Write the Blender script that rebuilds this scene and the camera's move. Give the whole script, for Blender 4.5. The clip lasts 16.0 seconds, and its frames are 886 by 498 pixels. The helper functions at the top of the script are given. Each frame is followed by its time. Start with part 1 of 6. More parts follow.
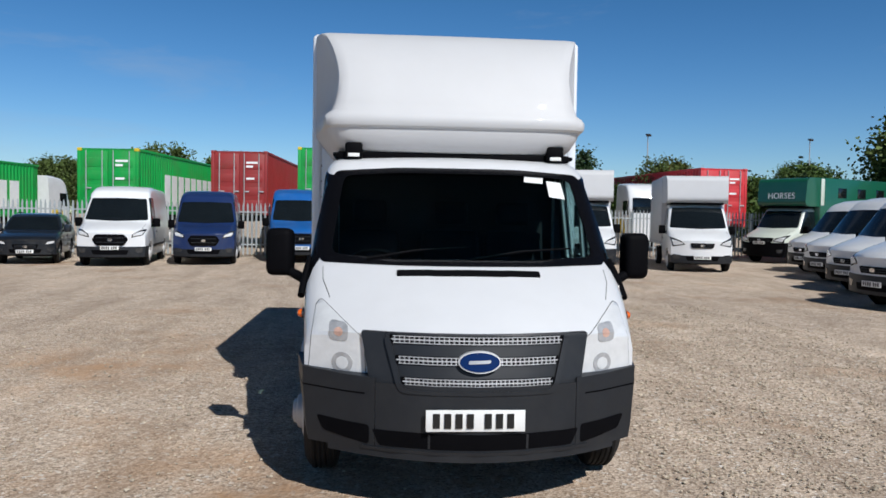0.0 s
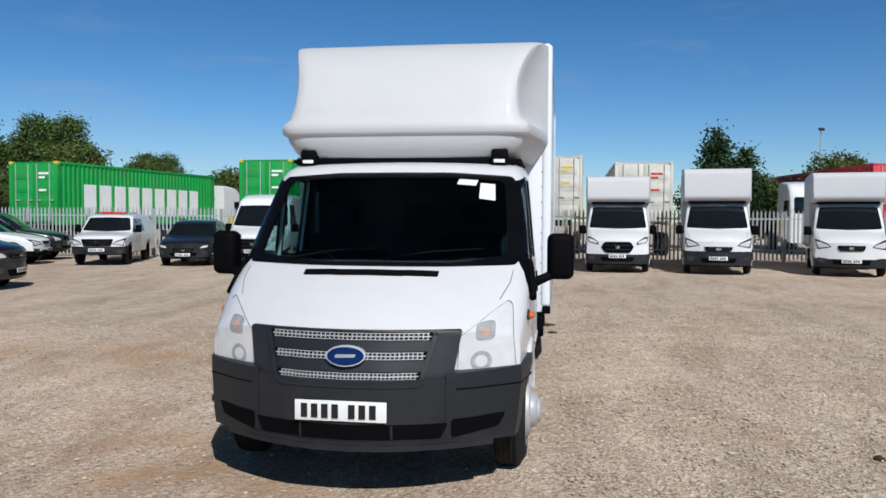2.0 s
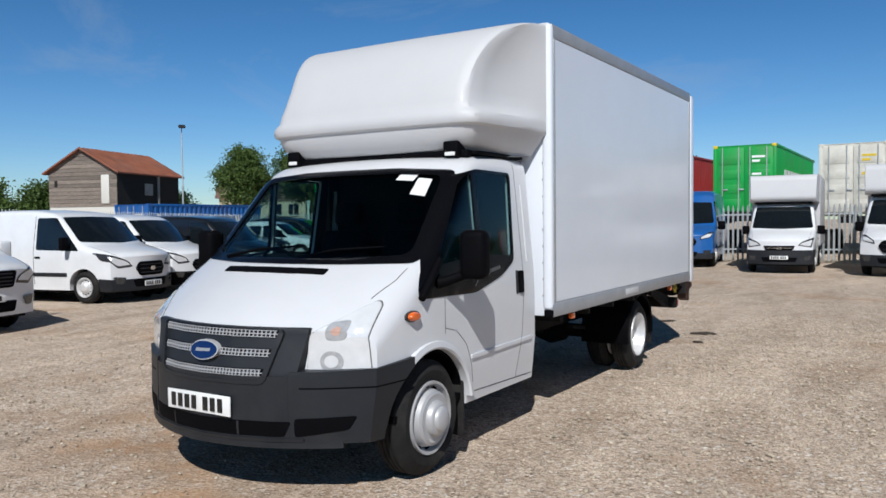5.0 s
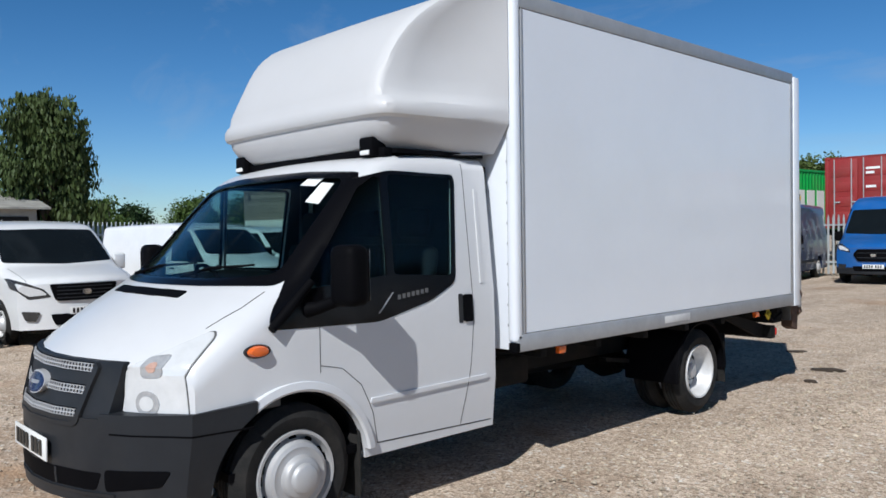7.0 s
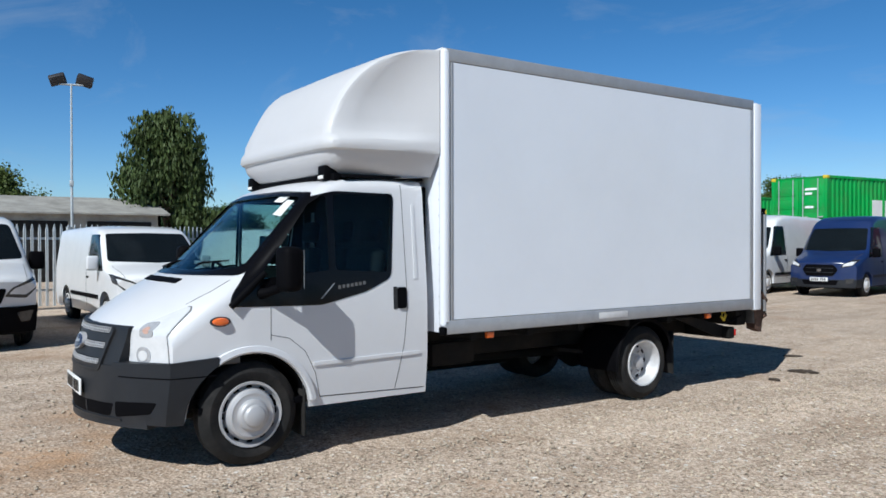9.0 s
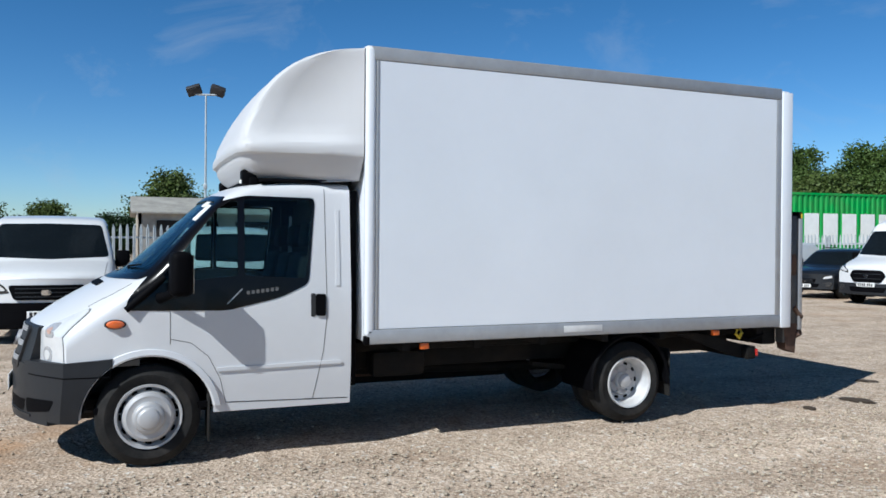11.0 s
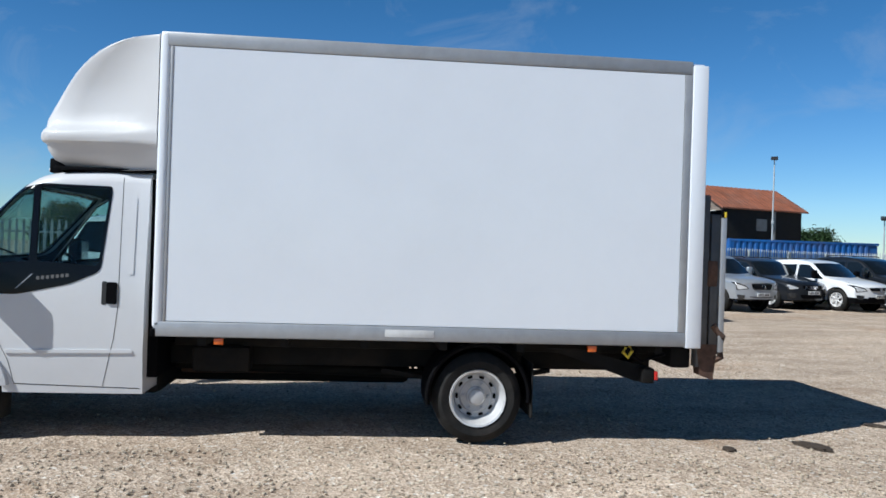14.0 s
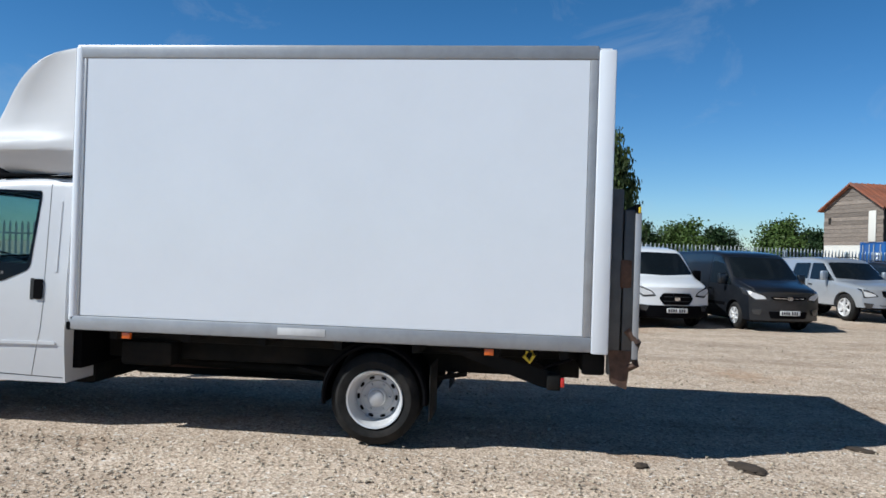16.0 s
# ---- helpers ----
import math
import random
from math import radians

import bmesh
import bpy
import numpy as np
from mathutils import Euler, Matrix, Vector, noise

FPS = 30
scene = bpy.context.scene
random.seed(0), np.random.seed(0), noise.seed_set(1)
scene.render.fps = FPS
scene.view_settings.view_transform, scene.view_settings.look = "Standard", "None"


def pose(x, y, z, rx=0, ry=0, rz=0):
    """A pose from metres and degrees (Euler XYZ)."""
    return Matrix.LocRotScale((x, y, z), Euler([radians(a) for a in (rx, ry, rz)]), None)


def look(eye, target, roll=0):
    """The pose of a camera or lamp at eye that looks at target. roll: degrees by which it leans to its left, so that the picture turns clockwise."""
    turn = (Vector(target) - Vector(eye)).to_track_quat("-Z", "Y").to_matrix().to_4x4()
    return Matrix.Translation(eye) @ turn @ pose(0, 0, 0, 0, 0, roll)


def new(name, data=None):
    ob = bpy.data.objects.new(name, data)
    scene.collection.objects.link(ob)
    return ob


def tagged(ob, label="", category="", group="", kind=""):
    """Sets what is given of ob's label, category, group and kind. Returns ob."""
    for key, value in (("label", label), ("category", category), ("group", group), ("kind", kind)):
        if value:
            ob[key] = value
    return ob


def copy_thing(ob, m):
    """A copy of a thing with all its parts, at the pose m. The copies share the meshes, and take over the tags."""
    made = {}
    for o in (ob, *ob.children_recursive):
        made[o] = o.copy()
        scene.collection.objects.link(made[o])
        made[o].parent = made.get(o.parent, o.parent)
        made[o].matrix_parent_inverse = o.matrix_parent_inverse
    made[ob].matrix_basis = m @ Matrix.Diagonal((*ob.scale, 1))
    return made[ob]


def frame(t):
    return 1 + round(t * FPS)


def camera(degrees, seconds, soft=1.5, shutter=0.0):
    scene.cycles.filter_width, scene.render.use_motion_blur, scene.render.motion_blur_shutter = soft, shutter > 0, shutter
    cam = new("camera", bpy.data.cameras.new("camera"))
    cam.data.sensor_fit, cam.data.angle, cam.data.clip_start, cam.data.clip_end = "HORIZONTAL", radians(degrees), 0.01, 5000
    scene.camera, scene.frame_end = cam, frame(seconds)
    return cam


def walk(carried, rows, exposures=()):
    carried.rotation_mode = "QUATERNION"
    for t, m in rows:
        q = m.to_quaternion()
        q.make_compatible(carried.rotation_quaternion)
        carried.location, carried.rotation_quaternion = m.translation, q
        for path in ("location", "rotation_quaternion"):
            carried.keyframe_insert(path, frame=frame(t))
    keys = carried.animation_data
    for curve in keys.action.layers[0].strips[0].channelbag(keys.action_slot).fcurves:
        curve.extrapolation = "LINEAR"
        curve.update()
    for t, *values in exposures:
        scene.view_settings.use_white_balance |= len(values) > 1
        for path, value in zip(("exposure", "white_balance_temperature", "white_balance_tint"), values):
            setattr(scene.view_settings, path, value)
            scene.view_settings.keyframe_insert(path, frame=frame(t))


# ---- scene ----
cam = camera(59.0, 16.0, soft=1.6)
# seconds, x, y, z, pitch, roll to the left, yaw
ROWS = [
    (0.0, -0.499, -4.084, 1.579, -2.39, 0.93, -4.49),
    (0.5, -0.098, -4.174, 1.571, -2.44, 0.72, -1.56),
    (1.0, 0.28, -4.185, 1.562, -2.46, 0.56, 1.45),
    (1.5, 0.686, -4.189, 1.58, -2.39, 0.39, 4.7),
    (2.0, 1.172, -4.222, 1.582, -2.24, 0.33, 8.43),
    (2.5, 1.584, -4.143, 1.568, -2.11, 0.22, 12.4),
    (3.0, 2.042, -4.031, 1.542, -1.98, 0.11, 16.7),
    (3.2, 2.226, -3.969, 1.554, -1.96, 0.06, 18.52),
    (5.3, 3.735, -2.930, 1.544, -2.16, -0.57, 33.93),
    (5.5, 3.872, -2.800, 1.543, -2.20, -0.50, 35.27),
    (6.0, 4.146, -2.503, 1.560, -2.21, -0.50, 38.41),
    (6.5, 4.167, -1.776, 1.568, -1.97, -0.80, 42.91),
    (7.0, 4.288, -1.265, 1.536, -1.14, -0.84, 46.79),
    (7.5, 4.901, -1.619, 1.526, -0.65, -0.65, 47.50),
    (8.0, 5.581, -1.874, 1.550, -0.59, -0.38, 49.27),
    (8.5, 5.868, -1.677, 1.526, -0.38, -0.43, 51.39),
    (8.7, 5.948, -1.462, 1.506, -0.37, -0.32, 52.85),
    (10.8, 6.656, 0.533, 1.579, -0.72, 0.49, 67.03),
    (11.0, 6.7, 0.671, 1.561, -0.48, 0.43, 67.87),
    (11.5, 6.804, 1.171, 1.554, -0.46, 0.4, 70.91),
    (12.0, 6.953, 1.725, 1.536, -0.41, 0.46, 73.91),
    (12.5, 6.974, 2.289, 1.551, -0.73, 0.83, 76.68),
    (13.0, 6.976, 2.782, 1.502, -0.23, 1.06, 78.91),
    (13.5, 7.028, 3.33, 1.493, -0.14, 1.47, 81.58),
    (14.0, 6.978, 3.857, 1.485, 0.12, 1.85, 84.27),
    (14.5, 6.988, 4.366, 1.487, 0.18, 1.96, 86.86),
    (15.0, 6.931, 4.872, 1.477, 0.22, 1.97, 89.76),
    (15.5, 6.889, 5.375, 1.485, 0.24, 1.83, 92.89),
    (16.0, 6.85, 5.921, 1.496, 0.16, 1.8, 96.47),
]
walk(cam, [(t, pose(x, y, z, 90 + pitch, -roll, yaw)) for t, x, y, z, pitch, roll, yaw in ROWS],
     [(0.0, -0.14, 5850, 9), (5.5, -0.15, 5800, 9), (8.5, -0.02, 5650, 7), (11.0, 0.08, 5600, 6), (16.0, 0.10, 5650, 6)])

# ---- world and sun ----
SUN_DIR = Vector((0.45, -0.94, 1.0)).normalized()
world = bpy.data.worlds.new("world")
scene.world = world
world.use_nodes = True
wn = world.node_tree.nodes
sky = wn.new("ShaderNodeTexSky")
sky.sky_type = "NISHITA"
sky.sun_disc = False
sky.sun_elevation = math.asin(SUN_DIR.z)
sky.sun_rotation = math.atan2(SUN_DIR.x, SUN_DIR.y)
sky.altitude = 50
sky.air_density, sky.dust_density, sky.ozone_density = 1.0, 0.0, 2.0
wn["Background"].inputs["Strength"].default_value = 0.052
rich = wn.new("ShaderNodeHueSaturation")
rich.inputs["Saturation"].default_value = 1.3
world.node_tree.links.new(sky.outputs["Color"], rich.inputs["Color"])
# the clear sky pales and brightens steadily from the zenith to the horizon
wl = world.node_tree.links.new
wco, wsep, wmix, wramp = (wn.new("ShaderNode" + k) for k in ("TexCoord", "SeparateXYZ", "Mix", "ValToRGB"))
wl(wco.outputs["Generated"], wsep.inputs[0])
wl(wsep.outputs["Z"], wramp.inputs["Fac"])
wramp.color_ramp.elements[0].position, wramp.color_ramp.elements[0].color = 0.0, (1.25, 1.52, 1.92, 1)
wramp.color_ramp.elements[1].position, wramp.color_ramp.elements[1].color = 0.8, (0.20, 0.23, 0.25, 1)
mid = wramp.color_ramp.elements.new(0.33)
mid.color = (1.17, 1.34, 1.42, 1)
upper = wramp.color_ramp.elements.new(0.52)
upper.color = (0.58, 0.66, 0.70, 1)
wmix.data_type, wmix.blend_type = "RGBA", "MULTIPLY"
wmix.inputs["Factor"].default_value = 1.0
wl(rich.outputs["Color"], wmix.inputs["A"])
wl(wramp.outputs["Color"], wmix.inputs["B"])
# thin wisps of high cloud
wmap = wn.new("ShaderNodeMapping")
wmap.inputs["Scale"].default_value, wmap.inputs["Rotation"].default_value = (1.6, 4.2, 7.0), (0.2, 0.35, 0.6)
wisp, wcut, wsky = (wn.new("ShaderNode" + k) for k in ("TexNoise", "ValToRGB", "Mix"))
wisp.inputs["Scale"].default_value, wisp.inputs["Detail"].default_value, wisp.inputs["Roughness"].default_value, wisp.inputs["Distortion"].default_value = 1.3, 7, 0.62, 0.8
wl(wco.outputs["Generated"], wmap.inputs["Vector"])
wl(wmap.outputs["Vector"], wisp.inputs["Vector"])
wl(wisp.outputs["Fac"], wcut.inputs["Fac"])
wcut.color_ramp.elements[0].position, wcut.color_ramp.elements[0].color = 0.54, (0, 0, 0, 1)
wcut.color_ramp.elements[1].position, wcut.color_ramp.elements[1].color = 0.80, (0.30, 0.30, 0.30, 1)
wsky.data_type = "RGBA"
wl(wcut.outputs["Color"], wsky.inputs["Factor"])
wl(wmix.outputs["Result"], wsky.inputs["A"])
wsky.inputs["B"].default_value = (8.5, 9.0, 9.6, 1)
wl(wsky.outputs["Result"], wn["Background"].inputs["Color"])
sun = new("sun", bpy.data.lights.new("sun", "SUN"))
sun.data.energy, sun.data.angle, sun.data.color = 5.0, radians(0.53), (1.0, 0.93, 0.83)
sun.matrix_world = look(SUN_DIR * 60, (0, 0, 0))
scene.view_settings.exposure = 0.0


# ---- materials ----
def material(name, color, rough=0.5, metal=0.0, vary=0.0, scale=4.0, bump=0.0, bump_scale=60.0, coat=0.0, dirt=None, dirt_amount=0.0,
             dirt_scale=1.5, spec=0.5, island=0.0, obj=0.0, stretch=(1, 1, 1)):
    m = bpy.data.materials.new(name)
    m.use_nodes = True
    nt = m.node_tree
    b = nt.nodes["Principled BSDF"]
    b.inputs["Roughness"].default_value, b.inputs["Metallic"].default_value = rough, metal
    b.inputs["Coat Weight"].default_value, b.inputs["Coat Roughness"].default_value = coat, 0.06
    b.inputs["Specular IOR Level"].default_value = spec
    b.inputs["Base Color"].default_value = (*color, 1)
    co = nt.nodes.new("ShaderNodeTexCoord")
    mp = nt.nodes.new("ShaderNodeMapping")
    mp.inputs["Scale"].default_value = stretch
    nt.links.new(co.outputs["Object"], mp.inputs["Vector"])
    col = None
    if vary > 0:
        n = nt.nodes.new("ShaderNodeTexNoise")
        n.inputs["Scale"].default_value, n.inputs["Detail"].default_value, n.inputs["Roughness"].default_value = scale, 6, 0.65
        nt.links.new(mp.outputs["Vector"], n.inputs["Vector"])
        r = nt.nodes.new("ShaderNodeValToRGB")
        r.color_ramp.elements[0].position, r.color_ramp.elements[1].position = 0.3, 0.72
        r.color_ramp.elements[0].color = (*[c * (1 - vary) for c in color], 1)
        r.color_ramp.elements[1].color = (*[min(1, c * (1 + vary * 0.6)) for c in color], 1)
        nt.links.new(n.outputs["Fac"], r.inputs["Fac"])
        col = r.outputs["Color"]
    if dirt is not None:
        n = nt.nodes.new("ShaderNodeTexNoise")
        n.inputs["Scale"].default_value, n.inputs["Detail"].default_value, n.inputs["Roughness"].default_value = dirt_scale, 8, 0.7
        nt.links.new(mp.outputs["Vector"], n.inputs["Vector"])
        r = nt.nodes.new("ShaderNodeValToRGB")
        r.color_ramp.elements[0].position, r.color_ramp.elements[1].position = 0.45, 0.75
        r.color_ramp.elements[0].color, r.color_ramp.elements[1].color = (0, 0, 0, 1), (dirt_amount,) * 3 + (1,)
        nt.links.new(n.outputs["Fac"], r.inputs["Fac"])
        mx = nt.nodes.new("ShaderNodeMix")
        mx.data_type = "RGBA"
        nt.links.new(r.outputs["Color"], mx.inputs["Factor"])
        if col:
            nt.links.new(col, mx.inputs["A"])
        else:
            mx.inputs["A"].default_value = (*color, 1)
        mx.inputs["B"].default_value = (*dirt, 1)
        col = mx.outputs["Result"]
    for amount, node, out in ((island, "ShaderNodeNewGeometry", "Random Per Island"), (obj, "ShaderNodeObjectInfo", "Random")):
        if amount > 0:
            g = nt.nodes.new(node)
            mr = nt.nodes.new("ShaderNodeMapRange")
            mr.inputs["To Min"].default_value, mr.inputs["To Max"].default_value = 1 - amount, 1 + amount
            nt.links.new(g.outputs[out], mr.inputs["Value"])
            hs = nt.nodes.new("ShaderNodeHueSaturation")
            nt.links.new(mr.outputs["Result"], hs.inputs["Value"])
            if col:
                nt.links.new(col, hs.inputs["Color"])
            else:
                hs.inputs["Color"].default_value = (*color, 1)
            col = hs.outputs["Color"]
    if col:
        nt.links.new(col, b.inputs["Base Color"])
    if bump > 0:
        n = nt.nodes.new("ShaderNodeTexNoise")
        n.inputs["Scale"].default_value, n.inputs["Detail"].default_value = bump_scale, 4
        nt.links.new(mp.outputs["Vector"], n.inputs["Vector"])
        bp = nt.nodes.new("ShaderNodeBump")
        bp.inputs["Strength"].default_value, bp.inputs["Distance"].default_value = bump, 0.02
        nt.links.new(n.outputs["Fac"], bp.inputs["Height"])
        nt.links.new(bp.outputs["Normal"], b.inputs["Normal"])
    return m


def glass_material(name, tint=(0.70, 0.80, 0.80)):
    """Tinted safety glass: a clear tinted sheet with a Fresnel gloss on it."""
    m = bpy.data.materials.new(name)
    m.use_nodes = True
    nt = m.node_tree
    nt.nodes.remove(nt.nodes["Principled BSDF"])
    tr, gl, mx, lw, pw, fr = (nt.nodes.new("ShaderNode" + k) for k in ("BsdfTransparent", "BsdfGlossy", "MixShader", "LayerWeight", "Math", "Math"))
    tr.inputs["Color"].default_value = (*tint, 1)
    gl.inputs["Roughness"].default_value = 0.02
    pw.operation, fr.operation = "POWER", "MULTIPLY_ADD"
    pw.inputs[1].default_value, fr.inputs[1].default_value, fr.inputs[2].default_value = 4.5, 0.65, 0.012
    nt.links.new(lw.outputs["Facing"], pw.inputs[0])
    nt.links.new(pw.outputs[0], fr.inputs[0])
    nt.links.new(fr.outputs[0], mx.inputs[0])
    nt.links.new(tr.outputs[0], mx.inputs[1])
    nt.links.new(gl.outputs[0], mx.inputs[2])
    nt.links.new(mx.outputs[0], nt.nodes["Material Output"].inputs[0])
    return m


WHITE = material("white_paint", (0.655, 0.66, 0.675), 0.32, vary=0.03, scale=2.5, coat=0.35, dirt=(0.45, 0.41, 0.36), dirt_amount=0.10)
GRP = material("white_fibreglass", (0.565, 0.565, 0.575), 0.55, vary=0.03, scale=1.6, bump=0.02, bump_scale=9, coat=0.05, dirt=(0.5, 0.47, 0.42), dirt_amount=0.12)
PANEL = material("white_box_panel", (0.77, 0.80, 0.85), 0.24, vary=0.025, scale=1.3, bump=0.012, bump_scale=3.0, coat=0.3, dirt=(0.5, 0.5, 0.5), dirt_amount=0.05)
ALU = material("grey_aluminium_rail", (0.37, 0.38, 0.40), 0.40, 0.30, vary=0.12, scale=8, dirt=(0.25, 0.24, 0.23), dirt_amount=0.25)
PLASTIC = material("dark_grey_plastic", (0.014, 0.016, 0.020), 0.48, spec=0.38, vary=0.2, scale=5, bump=0.05, bump_scale=250, dirt=(0.12, 0.11, 0.10), dirt_amount=0.14)
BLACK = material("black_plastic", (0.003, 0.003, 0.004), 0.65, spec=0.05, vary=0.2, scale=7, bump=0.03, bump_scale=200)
GLOSSBLACK = material("black_gloss_film", (0.004, 0.004, 0.005), 0.2, spec=0.22, vary=0.1, scale=5)
RUBBER = material("tyre_rubber", (0.014, 0.014, 0.014), 0.8, vary=0.3, scale=12, bump=0.2, bump_scale=120, spec=0.25, dirt=(0.06, 0.05, 0.042), dirt_amount=0.4, dirt_scale=3)
STEEL = material("silver_wheel_paint", (0.72, 0.72, 0.72), 0.4, 0.25, vary=0.1, scale=12, dirt=(0.22, 0.19, 0.16), dirt_amount=0.35, dirt_scale=5)
CHASSIS = material("black_chassis_paint", (0.008, 0.008, 0.008), 0.8, vary=0.35, scale=6, spec=0.2, dirt=(0.03, 0.022, 0.016), dirt_amount=0.5, dirt_scale=4)
RUST = material("rusty_steel", (0.13, 0.07, 0.045), 0.75, 0.2, vary=0.5, scale=14, bump=0.2, bump_scale=60, dirt=(0.05, 0.04, 0.035), dirt_amount=0.8)
LIFT = material("dark_grey_lift_steel", (0.10, 0.105, 0.11), 0.5, 0.4, vary=0.25, scale=7, dirt=(0.16, 0.10, 0.06), dirt_amount=0.35)
CHROME = material("chrome", (0.75, 0.75, 0.76), 0.12, 1.0)
LENS = material("clear_headlight_lens", (0.72, 0.73, 0.74), 0.14, 0.10, vary=0.10, scale=9, bump=0.06, bump_scale=45, coat=0.8)
LENSIN = material("headlight_reflector", (0.52, 0.53, 0.55), 0.22, 0.35, vary=0.25, scale=20)
DARKLENS = material("smoked_headlight_inner", (0.05, 0.052, 0.056), 0.15, 0.3, vary=0.3, scale=14, coat=0.6)
BULB = material("pale_amber_bulb", (0.56, 0.36, 0.29), 0.2, vary=0.2, scale=40, coat=0.6)
SEAMGREY = material("grey_panel_gap", (0.10, 0.10, 0.10), 0.7)
CAPSILVER = material("silver_wheel_cap", (0.52, 0.52, 0.53), 0.48, 0.25, vary=0.15, scale=12, dirt=(0.20, 0.17, 0.14), dirt_amount=0.4, dirt_scale=6)
AMBER = material("amber_lamp_lens", (0.75, 0.14, 0.015), 0.18, vary=0.2, scale=30, coat=0.6)
REDLENS = material("red_lamp_lens", (0.55, 0.02, 0.015), 0.18, vary=0.2, scale=30, coat=0.6)
GLASS = glass_material("windscreen_glass")
DARKGLASS = material("dark_vehicle_glass", (0.008, 0.011, 0.013), 0.05, vary=0.3, scale=1.5, coat=0.3)
PLATE = material("number_plate_white", (0.82, 0.82, 0.80), 0.35, vary=0.03, scale=20)
INK = material("black_print", (0.01, 0.01, 0.01), 0.4)
BLUEBADGE = material("blue_badge_enamel", (0.006, 0.018, 0.085), 0.15, coat=0.6)
SEAT = material("dark_seat_fabric", (0.012, 0.013, 0.015), 0.9, vary=0.3, scale=30, bump=0.2, bump_scale=200)
TRIM = material("grey_cab_trim", (0.022, 0.023, 0.025), 0.7, vary=0.2, scale=10)
TAPE = material("pale_grey_tape", (0.60, 0.60, 0.60), 0.6, vary=0.12, scale=12)
PAPER = material("paper_sticker", (0.78, 0.78, 0.76), 0.6, vary=0.06, scale=30)
YELLOW = material("yellow_strap", (0.75, 0.55, 0.03), 0.5, vary=0.2, scale=20)


# ---- mesh helpers ----
PENDING = []


def later(name, data=None):
    """An object that joins the scene at the end of the build, which keeps the boolean cuts quick."""
    ob = bpy.data.objects.new(name, data)
    PENDING.append(ob)
    return ob


def finish(me, mat, smooth=38):
    me.polygons.foreach_set("use_smooth", [smooth > 0] * len(me.polygons))
    if smooth:
        me.set_sharp_from_angle(angle=radians(smooth))
    me.materials.clear()
    me.materials.append(mat)
    me.update()
    return me


def mesh_of(bm, name="mesh"):
    bmesh.ops.recalc_face_normals(bm, faces=bm.faces)
    me = bpy.data.meshes.new(name)
    bm.to_mesh(me)
    bm.free()
    return me


def part(name, shape, mat, parent=None, label="", smooth=38, m=None):
    """A bmesh or mesh as one mesh object, under a thing or a part."""
    me = mesh_of(shape, name) if isinstance(shape, bmesh.types.BMesh) else shape
    finish(me, mat, smooth)
    ob = later(name, me)
    if parent:
        ob.parent = parent
    if m is not None:
        ob.matrix_basis = m
    if label:
        tagged(ob, label)
    return ob


def pieces(bm):
    """The loose pieces of a bmesh or mesh, each as a bmesh of its own."""
    if not isinstance(bm, bmesh.types.BMesh):
        me, bm = bm, bmesh.new()
        bm.from_mesh(me)
    left, out = set(bm.verts), []
    bm.verts.index_update()
    while left:
        seed = min(left, key=lambda v: v.index)
        heap, own = [seed], {seed}
        while heap:
            for e in heap.pop().link_edges:
                for v in e.verts:
                    if v not in own:
                        own.add(v)
                        heap.append(v)
        left -= own
        nb = bmesh.new()
        order = sorted(own, key=lambda v: v.index)
        to = {v: nb.verts.new(v.co) for v in order}
        for f in bm.faces:
            if f.verts[0] in own:
                nb.faces.new([to[v] for v in f.verts])
        out.append(nb)
    bm.free()
    return out


def parts(name, shape, mat, parent, smooth=38, label=""):
    """Each loose piece of a shape as a part."""
    return [part(name, b, mat, parent, label, smooth) for b in pieces(shape)]


def thing(name, label, category, group="", kind="", m=None):
    ob = later(name)
    ob.empty_display_size = 0.2
    if m is not None:
        ob.matrix_basis = m
    return tagged(ob, label, category, group, kind)


def add_box(bm, x0, x1, y0, y1, z0, z1, bevel=0.0, m=None, seg=2):
    vs = [bm.verts.new((x, y, z)) for x in (x0, x1) for y in (y0, y1) for z in (z0, z1)]
    fs = [bm.faces.new([vs[i] for i in f]) for f in ((0, 1, 3, 2), (4, 6, 7, 5), (0, 4, 5, 1), (2, 3, 7, 6), (0, 2, 6, 4), (1, 5, 7, 3))]
    if bevel > 0:
        es = list({e for f in fs for e in f.edges})
        vs = list({v for g in bmesh.ops.bevel(bm, geom=es, offset=bevel, segments=seg, affect="EDGES", profile=0.5)["faces"] for v in g.verts} | {v for v in vs if v.is_valid})
    if m is not None:
        bmesh.ops.transform(bm, matrix=m, verts=[v for v in vs if v.is_valid])
    return bm


def box(x0, x1, y0, y1, z0, z1, bevel=0.0, m=None, seg=2):
    return add_box(bmesh.new(), x0, x1, y0, y1, z0, z1, bevel, m, seg)


def add_prism(bm, pts, axis, a, b):
    """A polygon of two coordinates, drawn out along an axis from a to b."""
    def at(p, d):
        return {"x": (d, p[0], p[1]), "y": (p[0], d, p[1]), "z": (p[0], p[1], d)}[axis]
    lo, hi = [bm.verts.new(at(p, a)) for p in pts], [bm.verts.new(at(p, b)) for p in pts]
    n = len(pts)
    bm.faces.new(lo), bm.faces.new(hi)
    for i in range(n):
        bm.faces.new((lo[i], lo[(i + 1) % n], hi[(i + 1) % n], hi[i]))
    return bm


def prism(pts, axis, a, b):
    return add_prism(bmesh.new(), pts, axis, a, b)


